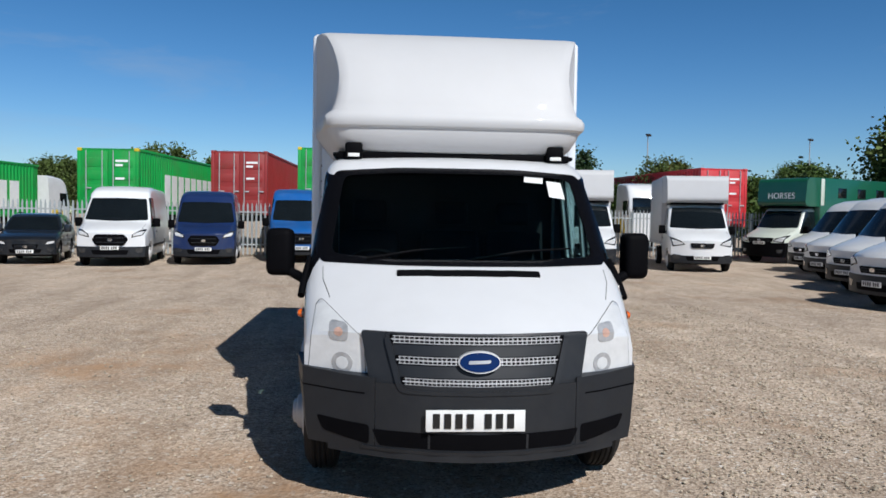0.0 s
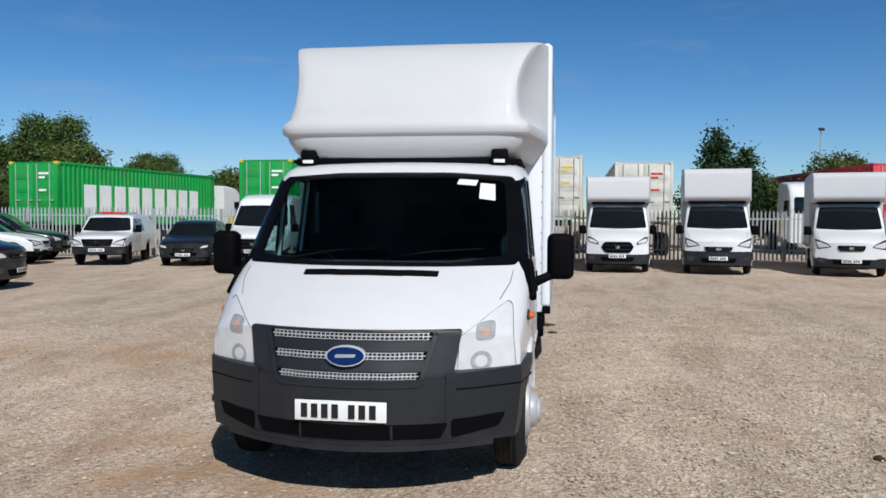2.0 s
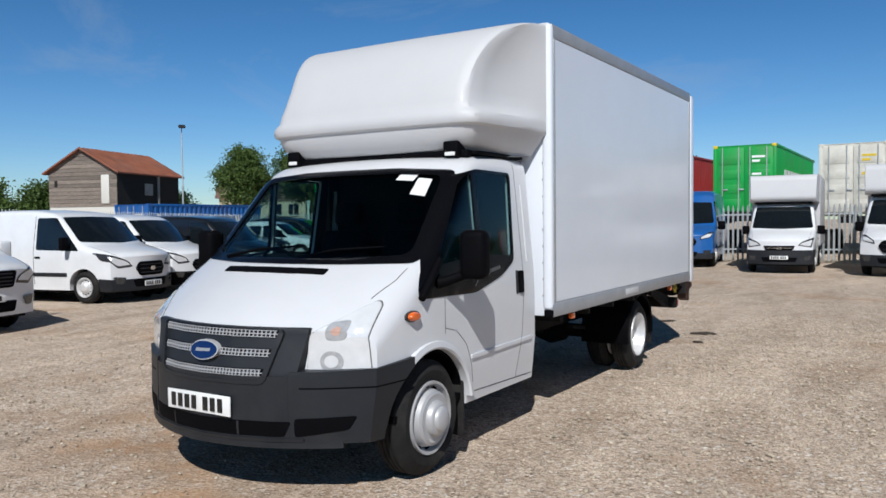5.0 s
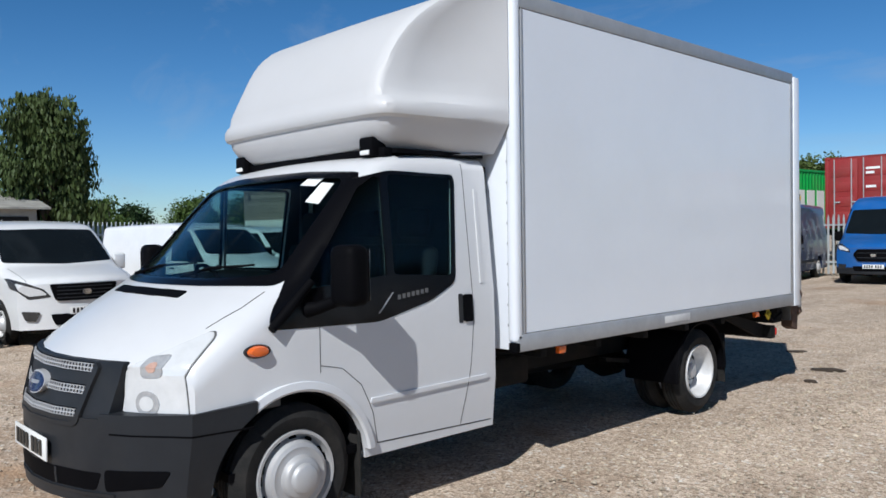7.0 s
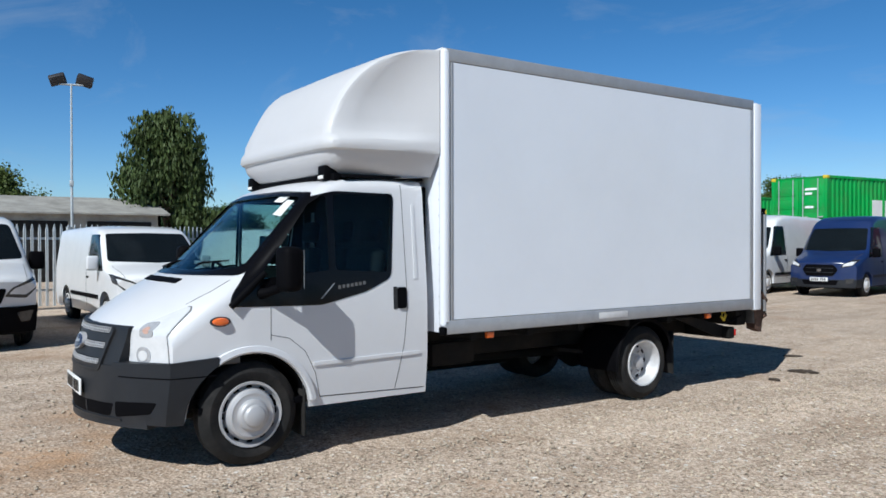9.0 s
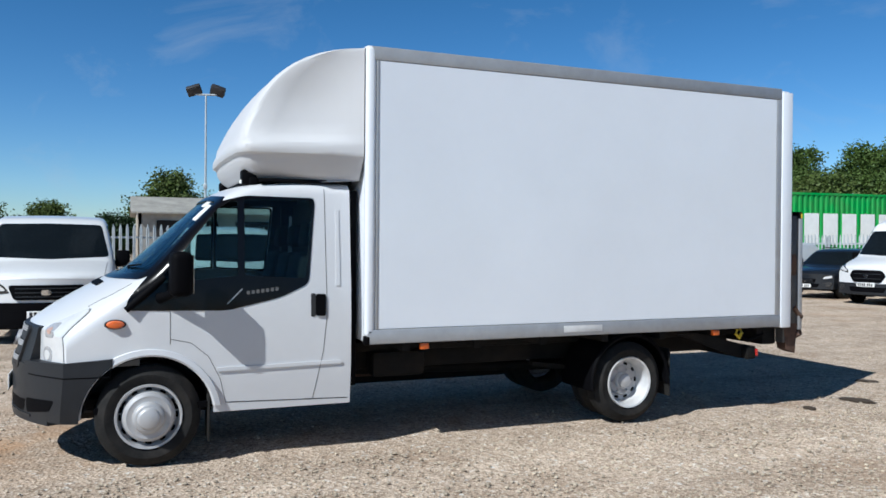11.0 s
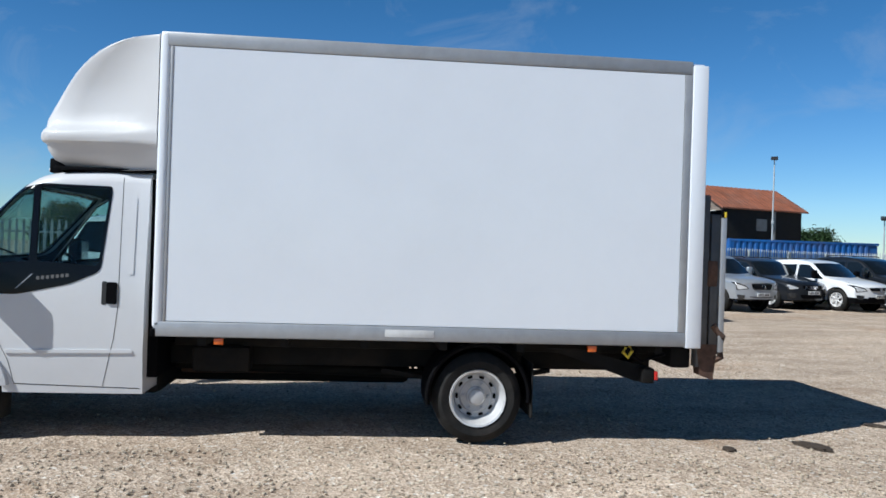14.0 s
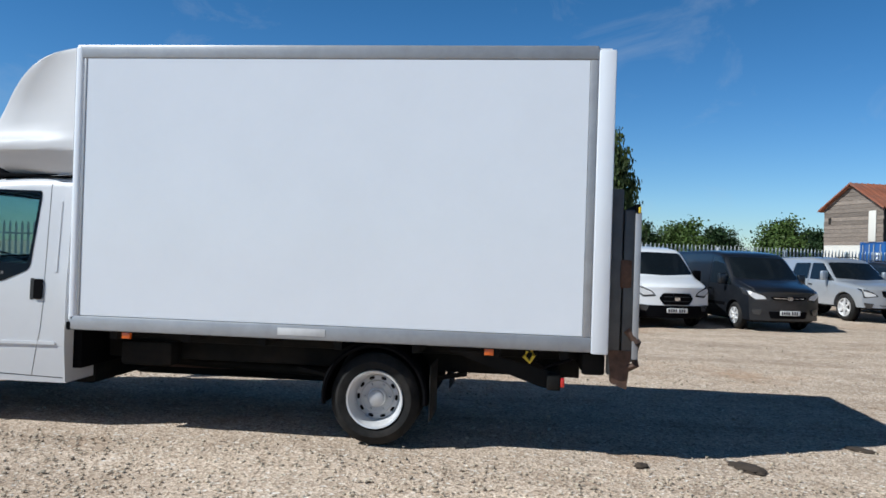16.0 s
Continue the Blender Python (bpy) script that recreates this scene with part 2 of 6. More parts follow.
def rounded(pts, r=0.03, n=4):
    """The polygon with its corners rounded."""
    out = []
    for i, p in enumerate(pts):
        p, a, b = Vector(p), Vector(pts[i - 1]), Vector(pts[(i + 1) % len(pts)])
        ra, rb = min(r, (a - p).length * 0.45), min(r, (b - p).length * 0.45)
        p0, p1 = p + (a - p).normalized() * ra, p + (b - p).normalized() * rb
        for k in range(n + 1):
            u = k / n
            out.append(tuple(p0 * (1 - u) ** 2 + p * 2 * u * (1 - u) + p1 * u * u))
    return out


def add_lathe(bm, profile, axis="x", center=(0, 0, 0), n=40):
    """A profile of (along, radius), turned about an axis; it closes on itself where it ends on radius 0 or at its start."""
    rings = []
    for a, r in profile:
        ring = []
        for k in range(n if r > 1e-6 else 1):
            c, s = math.cos(2 * math.pi * k / n) * r, math.sin(2 * math.pi * k / n) * r
            p = {"x": (a, c, s), "y": (c, a, s), "z": (c, s, a)}[axis]
            ring.append(bm.verts.new(Vector(p) + Vector(center)))
        rings.append(ring)
    for p, q in zip(rings, rings[1:]):
        for k in range(n):
            f = [p[k % len(p)], p[(k + 1) % len(p)], q[(k + 1) % len(q)], q[k % len(q)]]
            f = [v for i, v in enumerate(f) if v not in f[:i]]
            if len(f) > 2:
                bm.faces.new(f)
    return bm


def lathe(profile, axis="x", center=(0, 0, 0), n=40):
    return add_lathe(bmesh.new(), profile, axis, center, n)


def add_tube(bm, pts, r, n=8, close=False):
    """A round bar along points; r may be one radius or one for each point."""
    pts = [Vector(p) for p in pts]
    rs = r if isinstance(r, (list, tuple)) else [r] * len(pts)
    rings = []
    for i, p in enumerate(pts):
        if close:
            d = pts[(i + 1) % len(pts)] - pts[i - 1]
        else:
            d = pts[min(i + 1, len(pts) - 1)] - pts[max(i - 1, 0)]
        q = d.to_track_quat("Z", "Y")
        rings.append([bm.verts.new(p + q @ Vector((math.cos(2 * math.pi * k / n) * rs[i], math.sin(2 * math.pi * k / n) * rs[i], 0))) for k in range(n)])
    pairs = list(zip(rings, rings[1:])) + ([(rings[-1], rings[0])] if close else [])
    for a, b in pairs:
        for k in range(n):
            bm.faces.new((a[k], a[(k + 1) % n], b[(k + 1) % n], b[k]))
    if not close:
        bm.faces.new(rings[0]), bm.faces.new(rings[-1])
    return bm


def tube(pts, r, n=8, close=False):
    return add_tube(bmesh.new(), pts, r, n, close)


def boolean(a, b, op="DIFFERENCE"):
    """The boolean of two meshes, as a mesh. Both are used up."""
    a = mesh_of(a) if isinstance(a, bmesh.types.BMesh) else a
    b = mesh_of(b) if isinstance(b, bmesh.types.BMesh) else b
    oa, ob = bpy.data.objects.new("tool_a", a), bpy.data.objects.new("tool_b", b)
    scene.collection.objects.link(oa), scene.collection.objects.link(ob)
    md = oa.modifiers.new("cut", "BOOLEAN")
    md.object, md.operation, md.solver = ob, op, "EXACT"
    dg = bpy.context.evaluated_depsgraph_get()
    me = bpy.data.meshes.new_from_object(oa.evaluated_get(dg))
    bpy.data.objects.remove(oa), bpy.data.objects.remove(ob)
    bpy.data.meshes.remove(a), bpy.data.meshes.remove(b)
    return me


def grown(pts, d):
    """A polygon swollen by about d from its middle."""
    cx, cy = (min(p[0] for p in pts) + max(p[0] for p in pts)) / 2, (min(p[1] for p in pts) + max(p[1] for p in pts)) / 2
    wx, wy = (max(p[0] for p in pts) - cx), (max(p[1] for p in pts) - cy)
    return [(cx + (x - cx) * (1 + d / wx), cy + (y - cy) * (1 + d / wy)) for x, y in pts]


def lerp(table, x):
    """Straight lines through rows of (x, value)."""
    if x <= table[0][0]:
        return table[0][1]
    for (a, u), (b, v) in zip(table, table[1:]):
        if x <= b:
            return u + (v - u) * (x - a) / (b - a)
    return table[-1][1]


class Body:
    """A vehicle's skin: sections along y, nose at y = 0, from a roof line of (y, z); lower edge zb, waist zw, half width W."""

    def __init__(self, roof, W, zb, zw, lean=0.09, bow=((0, 0.34), (0.6, 0.2), (1.5, 0.0)), nose=((0, 0.93), (0.5, 0.985), (0.9, 1.0)), r=0.09,
                 crown=0.02, steps=44, tuck=0.03, ease=0.06):
        self.roof, self.W, self.zb, self.zw, self.lean, self.bow, self.nose, self.r, self.crown, self.tuck = roof, W, zb, zw, lean, bow, nose, r, crown, tuck
        self.H = max(z for _, z in roof)
        y0, y1 = roof[0][0], roof[-1][0]
        keep = sorted(y for y, _ in roof)
        ys = sorted(set(keep) | {y for y in (round(y0 + (y1 - y0) * k / steps, 4) for k in range(steps + 1)) if min(abs(y - q) for q in keep) > 0.012})
        self.ys = ys

        def soft(y):
            """The roof line rounded over a few centimetres; its ends stay."""
            d = min(ease, (y - y0) / 2, (y1 - y) / 2)
            w = [(k, math.exp(-2.0 * (k / 6) ** 2)) for k in range(-6, 7)]
            return sum(lerp(roof, y + d * k / 3) * g for k, g in w) / sum(g for _, g in w)
        self.zs = [soft(y) if 0 < i < len(ys) - 1 else lerp(roof, y) for i, y in enumerate(ys)]

    def side(self, z):
        if z < self.zb + 0.3:
            return self.W - self.tuck * (1 - (z - self.zb) / 0.3)
        return self.W - max(0, z - self.zw) / max(0.1, self.H - self.zw) * self.lean

    def half(self, y, zt):
        k = lerp(self.nose, y)
        zs = [self.zb, self.zb + 0.06, self.zb + 0.15, self.zb + 0.3]
        top = zt - self.r
        n = 7
        zs = [z for z in zs if z < top - 0.02]
        last = zs[-1]
        zs += [last + (top - last) * (i + 1) / n for i in range(n)]
        pts = [(0, self.zb), (self.W * 0.5 * k, self.zb)] + [(self.side(z) * k, z) for z in zs]
        x, z = pts[-1]
        r = self.r
        for i in (1, 2, 3, 4):
            a = math.pi / 2 * i / 4
            pts.append((x - r * 1.3 * (1 - math.cos(a)), z + r * math.sin(a)))
        xe = pts[-1][0]
        for u in (0.8, 0.55, 0.28, 0):
            pts.append((xe * u, zt + self.crown * (1 - u * u)))
        return pts

    def shape(self, off=0.0):
        """The closed skin, moved out by off."""
        bm = bmesh.new()
        rings = []
        count = None
        for y, zt in zip(self.ys, self.zs):
            h = self.half(y, zt)
            while count and len(h) < count:
                h.insert(2, h[2])
            count = count or max(len(self.half(a, b)) for a, b in zip(self.ys, self.zs))
            while len(h) < count:
                h.insert(2, (h[2][0], h[2][1]))
            bow = lerp(self.bow, y)
            full = [(x, z) for x, z in h] + [(-x, z) for x, z in h[-2:0:-1]]
            rings.append([bm.verts.new((x, y + bow * (x / self.W) ** 2, z)) for x, z in full])
        n = len(rings[0])
        for a, b in zip(rings, rings[1:]):
            for i in range(n):
                bm.faces.new((a[i], a[(i + 1) % n], b[(i + 1) % n], b[i]))
        hn = count
        for ring, y in ((rings[0], self.ys[0]), (rings[-1], self.ys[-1])):
            bow = lerp(self.bow, y)
            prev = [ring[0]]
            for i in range(1, hn):
                r_, l_ = ring[i], ring[(n - i) % n]
                if i == hn - 1:
                    row = [ring[i]]
                else:
                    X, z = r_.co.x, r_.co.z
                    row = [l_] + [bm.verts.new((X * u, y + bow * (X * u / self.W) ** 2, z)) for u in (-0.75, -0.5, -0.25, 0, 0.25, 0.5, 0.75)] + [r_]
                if len(prev) == 1 and len(row) > 1:
                    for j in range(len(row) - 1):
                        bm.faces.new((prev[0], row[j], row[j + 1]))
                elif len(row) == 1:
                    for j in range(len(prev) - 1):
                        bm.faces.new((prev[j], prev[j + 1], row[0]))
                else:
                    for j in range(len(row) - 1):
                        bm.faces.new((prev[j], prev[j + 1], row[j + 1], row[j]))
                prev = row
        bmesh.ops.remove_doubles(bm, verts=bm.verts, dist=0.0008)
        bmesh.ops.dissolve_degenerate(bm, edges=bm.edges, dist=0.0005)
        bmesh.ops.recalc_face_normals(bm, faces=bm.faces)
        if off:
            bm.normal_update()
            moves = [(v, v.normal * off) for v in bm.verts]
            for v, d in moves:
                v.co += d
        return bm

    def skin(self, out, inn):
        return boolean(self.shape(out), self.shape(inn))

    def patch(self, cutter, out=0.004, inn=-0.012, thin=False):
        """The piece of the skin, moved out by out, that lies within a cutter; thin: hollow behind inn."""
        piece = boolean(self.shape(out), cutter, "INTERSECT")
        return boolean(piece, self.shape(inn)) if thin else piece


def ground_z(x, y):
    """The yard lies level, with slow swells of a few millimetres."""
    return 0.0


# ---- the box truck in the middle of the yard ----
def wheel(parent, x, y, z, R, rim, width, side, style="steel", mat=None, name="wheel", fine=False):
    """A wheel with its outer face at x; side is +1 or -1, the way that face looks. Parts: tyre, rim."""
    mat = mat or STEEL
    w = later(name)
    w.parent = parent
    w.matrix_basis = pose(x, y, z, 0, 0, 0 if side > 0 else 180)
    t = [(-0.01, rim), (0.0, rim + 0.015), (0.005, (rim + R) / 2), (-0.012, R - 0.035), (-0.035, R - 0.008)]
    for k in range(4):
        a = -0.04 - k * (width - 0.08) / 4
        b = a - (width - 0.08) / 4
        t += [(a - 0.004, R), (b + 0.012, R), (b + 0.010, R - 0.010), (b + 0.002, R - 0.010)]
    t += [(-width + 0.03, R - 0.01), (-width + 0.01, R - 0.04), (-width, rim + 0.02), (-width + 0.02, rim), (-0.01, rim)]
    part("tyre", lathe(t, "x", n=48), RUBBER, w, smooth=30)
    if style == "steel":
        p = [(-0.015, rim), (0.012, rim - 0.002), (0.012, rim - 0.02), (-0.02, rim - 0.03), (-0.045, rim - 0.05), (-0.02, rim - 0.085), (0.02, rim - 0.10), (0.045, rim - 0.13), (0.05, 0.06), (0.042, 0.0)]
    elif style == "cap":
        p = [(-0.02, rim), (0.006, rim - 0.003), (0.004, rim - 0.018), (-0.035, rim - 0.026), (-0.05, rim - 0.040), (-0.012, rim - 0.050), (0.020, rim - 0.060), (0.030, rim - 0.078), (0.026, rim - 0.095), (0.030, 0.108),
             (0.058, 0.101), (0.068, 0.090), (0.070, 0.076), (0.086, 0.070), (0.094, 0.058), (0.096, 0.0)]
    elif style == "dish":
        p = [(-0.015, rim), (0.006, rim - 0.004), (0.002, rim - 0.018), (-0.02, rim - 0.024), (-0.06, rim - 0.034), (-0.135, rim - 0.050), (-0.145, rim - 0.060), (-0.135, rim - 0.095), (-0.125, 0.118), (-0.13, 0.075), (-0.085, 0.068), (-0.075, 0.055), (-0.075, 0.0)]
    else:
        p = [(-0.015, rim), (0.006, rim - 0.003), (0.0, rim - 0.02), (-0.06, rim - 0.03), (-0.07, 0.06), (-0.02, 0.055), (-0.015, 0.0)]
    rim_ob = part("rim", lathe(p, "x", n=40), mat, w, smooth=40)
    if style == "alloy":
        sp = bmesh.new()
        for k in range(6):
            add_box(sp, -0.035, 0.0, -0.03, 0.03, 0.03, rim - 0.012, 0.006, Matrix.Rotation(math.pi / 3 * k, 4, "X"), 1)
        part("spokes", sp, mat, rim_ob)
        # black disc paints the shade seen between the spokes
        part("brake_shadow_plate", lathe([(-0.066, rim - 0.03), (-0.066, 0.0)], "x", n=24), BLACK, rim_ob)
    if style in ("dish", "cap", "steel"):
        n, rr, dx, s = {"dish": (10, rim - 0.073, -0.130, 0.015), "cap": (12, rim - 0.040, -0.032, 0.015), "steel": (12, rim - 0.062, -0.03, 0.012)}[style]
        hb = bmesh.new()
        for k in range(n):
            a = 2 * math.pi * k / n
            add_box(hb, dx - 0.004, dx + 0.004, rr - s * 0.7, rr + s * 0.7, -s * 1.4, s * 1.4, 0.007, Matrix.Rotation(a, 4, "X"), 1)
        parts("vent_hole", hb, BLACK, rim_ob) if fine else part("vent_holes", hb, BLACK, rim_ob)
    if style == "dish":
        part("wheel_disc", lathe([(-0.150, rim - 0.052), (-0.131, rim - 0.056), (-0.130, rim - 0.090), (-0.116, 0.122), (-0.120, 0.085), (-0.120, 0.0)], "x", n=36), CAPSILVER, rim_ob, "grey steel wheel disc")
        nb = bmesh.new()
        for k in range(6):
            a = 2 * math.pi * k / 6
            add_lathe(nb, [(-0.13, 0.013), (-0.10, 0.012), (-0.095, 0.0)], "x", (0, 0.098 * math.cos(a), 0.105 * math.sin(a)), 6)
        parts("wheel_nut", nb, CAPSILVER, rim_ob)
        part("hub", lathe([(-0.078, 0.064), (-0.062, 0.058), (-0.056, 0.045), (-0.056, 0.0)], "x", n=24), CAPSILVER, rim_ob, "grey wheel hub")
    return w


def plate(parent, x, y, z, w=0.52, h=0.111, m=None, bars=7, mat=None, fine=True):
    """A number plate whose marks stay plain bars."""
    p = part("number_plate", box(x - w / 2, x + w / 2, y - 0.008, y, z - h, z, 0.002), mat or PLATE, parent, m=m)
    b = bmesh.new()
    step = w * 0.86 / (bars + 0.6)
    for k in range(bars):
        x0 = x - w * 0.43 + step * (k + (0.6 if k > 3 else 0))
        add_box(b, x0, x0 + step * 0.62, y - 0.0105, y - 0.007, z - h * 0.84, z - h * 0.16)
    parts("plate_mark", b, INK, p) if fine else part("plate_marks", b, INK, p)
    return p


CX, CY = 0.02, -0.02
truck = thing("box_truck", "white box truck with a grey bumper and folded tail lift", "truck", m=pose(CX, CY, 0) @ Matrix.Diagonal((1.012, 1.0, 1.012, 1)))
cab = Body([(0.03, 0.925), (0.075, 0.965), (0.16, 1.025), (0.25, 1.083), (0.35, 1.142), (0.45, 1.197), (0.55, 1.248), (0.64, 1.292), (0.70, 1.330), (1.28, 1.862), (1.42, 1.93), (1.60, 1.965), (1.9, 1.985), (2.27, 1.985)],
           0.968, 0.345, 1.10, lean=0.085, bow=((0, 0.34), (0.62, 0.22), (1.3, 0.10), (1.6, 0.0)), nose=((0, 0.955), (0.3, 0.985), (0.6, 1.0)), r=0.10, steps=60)
FY, RY, WR = 0.85, 4.785, 0.346
side_all = rounded([(0.70, 1.07), (1.37, 1.055), (1.74, 1.14), (1.95, 1.235), (2.005, 1.86), (1.50, 1.868), (1.27, 1.81), (0.71, 1.145)], 0.05)
glass_front = [(0.90, 1.25), (1.44, 1.30), (1.44, 1.82), (1.40, 1.83), (1.30, 1.765)]
glass_rear = rounded([(1.49, 1.30), (1.93, 1.275), (1.985, 1.845), (1.49, 1.845)], 0.03)
screen = rounded([(-0.895, 1.275), (-0.4, 1.268), (0.4, 1.268), (0.895, 1.275), (0.835, 1.858), (0.4, 1.885), (-0.4, 1.885), (-0.835, 1.858)], 0.05)
screen_in = rounded([(-0.82, 1.325), (-0.4, 1.30), (0.4, 1.30), (0.82, 1.325), (0.765, 1.825), (0.4, 1.845), (-0.4, 1.845), (-0.765, 1.825)], 0.06)
shell = cab.skin(0.0, -0.035)
for s in (1, -1):
    shell = boolean(shell, prism(grown(glass_front, 0.018), "x", s * 0.5, s * 1.2))
    shell = boolean(shell, prism(grown(glass_rear, 0.018), "x", s * 0.5, s * 1.2))
    shell = boolean(shell, lathe([(s * 0.55, 0.0), (s * 0.55, 0.43), (s * 1.2, 0.43), (s * 1.2, 0.0)], "x", (0, FY, 0.33), 48))
shell = boolean(shell, prism(grown(screen_in, 0.022), "y", 0.35, 1.65))
part("cab_body", shell, WHITE, truck, "white painted cab")
lining = cab.skin(-0.037, -0.047)
for s in (1, -1):
    lining = boolean(lining, prism(grown(glass_front, 0.018), "x", s * 0.5, s * 1.2))
    lining = boolean(lining, prism(grown(glass_rear, 0.018), "x", s * 0.5, s * 1.2))
lining = boolean(lining, prism(grown(screen_in, 0.022), "y", 0.35, 1.65))
part("cab_lining", boolean(lining, box(-1.2, 1.2, 0.75, 2.4, 0.80, 2.1), "INTERSECT"), TRIM, truck, "dark grey cab lining")
wind = part("windscreen", cab.patch(prism(screen_in, "y", 0.35, 1.65), -0.008, -0.014, True), GLASS, truck, "tinted windscreen")
part("windscreen_surround", cab.patch(boolean(prism(screen, "y", 0.35, 1.6), prism(screen_in, "y", 0.2, 1.8)), 0.003, -0.012, True), GLOSSBLACK, truck)
for s in (1, -1):
    blk = prism(side_all, "x", s * 0.815, s * 1.2)
    blk = boolean(blk, prism(glass_front, "x", s * 0.3, s * 1.4))
    blk = boolean(blk, prism(glass_rear, "x", s * 0.3, s * 1.4))
    part("window_surround", cab.patch(blk, 0.004, -0.012, True), GLOSSBLACK, truck, "black film round the side window")
    part("quarter_window", cab.patch(prism(glass_front, "x", s * 0.5, s * 1.2), -0.006, -0.011, True), GLASS, truck)
    part("side_window", cab.patch(prism(glass_rear, "x", s * 0.5, s * 1.2), -0.006, -0.011, True), GLASS, truck)
    # headlight
    hl = rounded([(s * 0.60, 0.905), (s * 0.845, 1.085), (s * 0.875, 1.06), (s * 0.905, 0.69), (s * 0.585, 0.675)], 0.025)
    lamp = part("headlight", cab.patch(prism(hl, "y", -0.1, 0.78), 0.006, -0.03), LENS, truck, "clear headlight")
    part("lamp_gap", cab.patch(prism(grown(hl, 0.0035), "y", -0.1, 0.79), 0.003, -0.02), SEAMGREY, lamp)
    disc = lambda cx, cz, r: [(s * cx + r * math.cos(2 * math.pi * k / 20), cz + r * math.sin(2 * math.pi * k / 20)) for k in range(20)]
    bowl = part("reflector", cab.patch(prism(disc(0.715, 0.765, 0.058), "y", -0.1, 0.7), 0.009, -0.01), LENSIN, lamp, "bright reflector bowl")
    part("beam_lens", cab.patch(prism(disc(0.715, 0.765, 0.034), "y", -0.1, 0.7), 0.0115, 0.0), LENS, bowl)
    cup = part("signal_cup", cab.patch(prism(rounded([(s * 0.685, 0.975), (s * 0.79, 0.99), (s * 0.79, 0.885), (s * 0.685, 0.88)], 0.03), "y", -0.1, 0.7), 0.009, -0.01), LENSIN, lamp)
    part("turn_signal", cab.patch(prism(disc(0.737, 0.93, 0.024), "y", -0.1, 0.7), 0.0115, 0.0), BULB, cup, "pale amber bulb")
    # bumper corner
    bc = prism([(-0.2, 0.30), (0.62, 0.30), (0.62, 0.752), (0.54, 0.745), (-0.2, 0.69)], "x", s * 0.545, s * 1.3)
    bc = boolean(bc, lathe([(s * 0.4, 0.0), (s * 0.4, 0.436), (s * 1.5, 0.436), (s * 1.5, 0.0)], "x", (0, FY, 0.33), 48))
    bump = part("bumper_corner", cab.patch(bc, 0.030, -0.03, True), PLASTIC, truck, "grey plastic bumper corner")
    part("bumper_groove", cab.patch(prism([(-0.2, 0.617), (0.60, 0.63), (0.60, 0.638), (-0.2, 0.625)], "x", s * 0.60, s * 1.3), 0.0315, 0.02), BLACK, bump)
    fog = cab.patch(prism(rounded([(s * 0.575, 0.462), (s * 0.87, 0.475), (s * 0.83, 0.40), (s * 0.575, 0.36)], 0.02), "y", -0.2, 0.6), 0.033, 0.0)
    part("fog_recess", fog, BLACK, bump)
    # wheel arch lip
    lip = boolean(lathe([(s * 0.925, 0.428), (s * 0.925, 0.49), (s * 0.978, 0.475), (s * 0.985, 0.44), (s * 0.975, 0.428), (s * 0.925, 0.428)], "x", (0, FY, 0.33), 56), box(-2, 2, 0.62, 3, 0.40, 2), "INTERSECT")
    part("wheel_arch", lip, WHITE, truck)
    part("arch_liner", boolean(lathe([(s * 0.60, 0.425), (s * 0.925, 0.43), (s * 0.925, 0.415), (s * 0.6, 0.41), (s * 0.60, 0.425)], "x", (0, FY, 0.33), 40), box(-2, 2, -1, 3, 0.40, 2), "INTERSECT"), BLACK, truck)
    part("mud_flap", box(s * 0.72, s * 0.94, FY + 0.39, FY + 0.405, 0.14, 0.50, 0.004), RUBBER, truck)
    # door seams, moulding and handle
    def seam(pts, w=0.005):
        one, two = [], []
        for k, p in enumerate(pts):
            d = (Vector(pts[min(k + 1, len(pts) - 1)]) - Vector(pts[max(k - 1, 0)])).normalized() * (w / 2)
            one.append((p[0] - d.y, p[1] + d.x))
            two.append((p[0] + d.y, p[1] - d.x))
        return cab.patch(prism(one + two[::-1], "x", s * 0.84, s * 1.1), 0.0015, -0.01)
    parts("door_seam", seam([(0.985, 1.06), (0.985, 0.835)], 0.004), SEAMGREY, truck)
    parts("door_seam", seam([(2.075, 1.93), (2.085, 1.0), (2.06, 0.75), (1.985, 0.40)], 0.004), SEAMGREY, truck)
    parts("door_seam", seam([(0.985, 0.87), (1.12, 0.84), (1.24, 0.74), (1.32, 0.58), (1.36, 0.41)], 0.004), SEAMGREY, truck)
    part("sill_line", seam([(1.36, 0.41), (2.25, 0.385)], 0.006), TRIM, truck)
    part("door_moulding", cab.patch(prism(rounded([(1.30, 0.633), (2.19, 0.648), (2.20, 0.66), (2.19, 0.672), (1.30, 0.66)], 0.008), "x", s * 0.88, s * 1.2), 0.010, -0.01), WHITE, truck)
    part("pillar_pressing", cab.patch(prism([(2.155, 1.22), (2.185, 1.22), (2.182, 1.78), (2.158, 1.78)], "x", s * 0.84, s * 1.2), 0.006, -0.01), WHITE, truck)
    hd = part("door_handle", cab.patch(prism(rounded([(2.0, 1.16), (2.075, 1.16), (2.075, 1.0), (2.0, 1.0)], 0.02), "x", s * 0.88, s * 1.2), 0.012, -0.02), BLACK, truck, "black door handle")
    part("handle_cup", cab.patch(prism(rounded([(1.965, 1.165), (2.0, 1.165), (2.0, 0.995), (1.965, 0.995)], 0.012), "x", s * 0.88, s * 1.2), 0.003, -0.02), TRIM, hd)
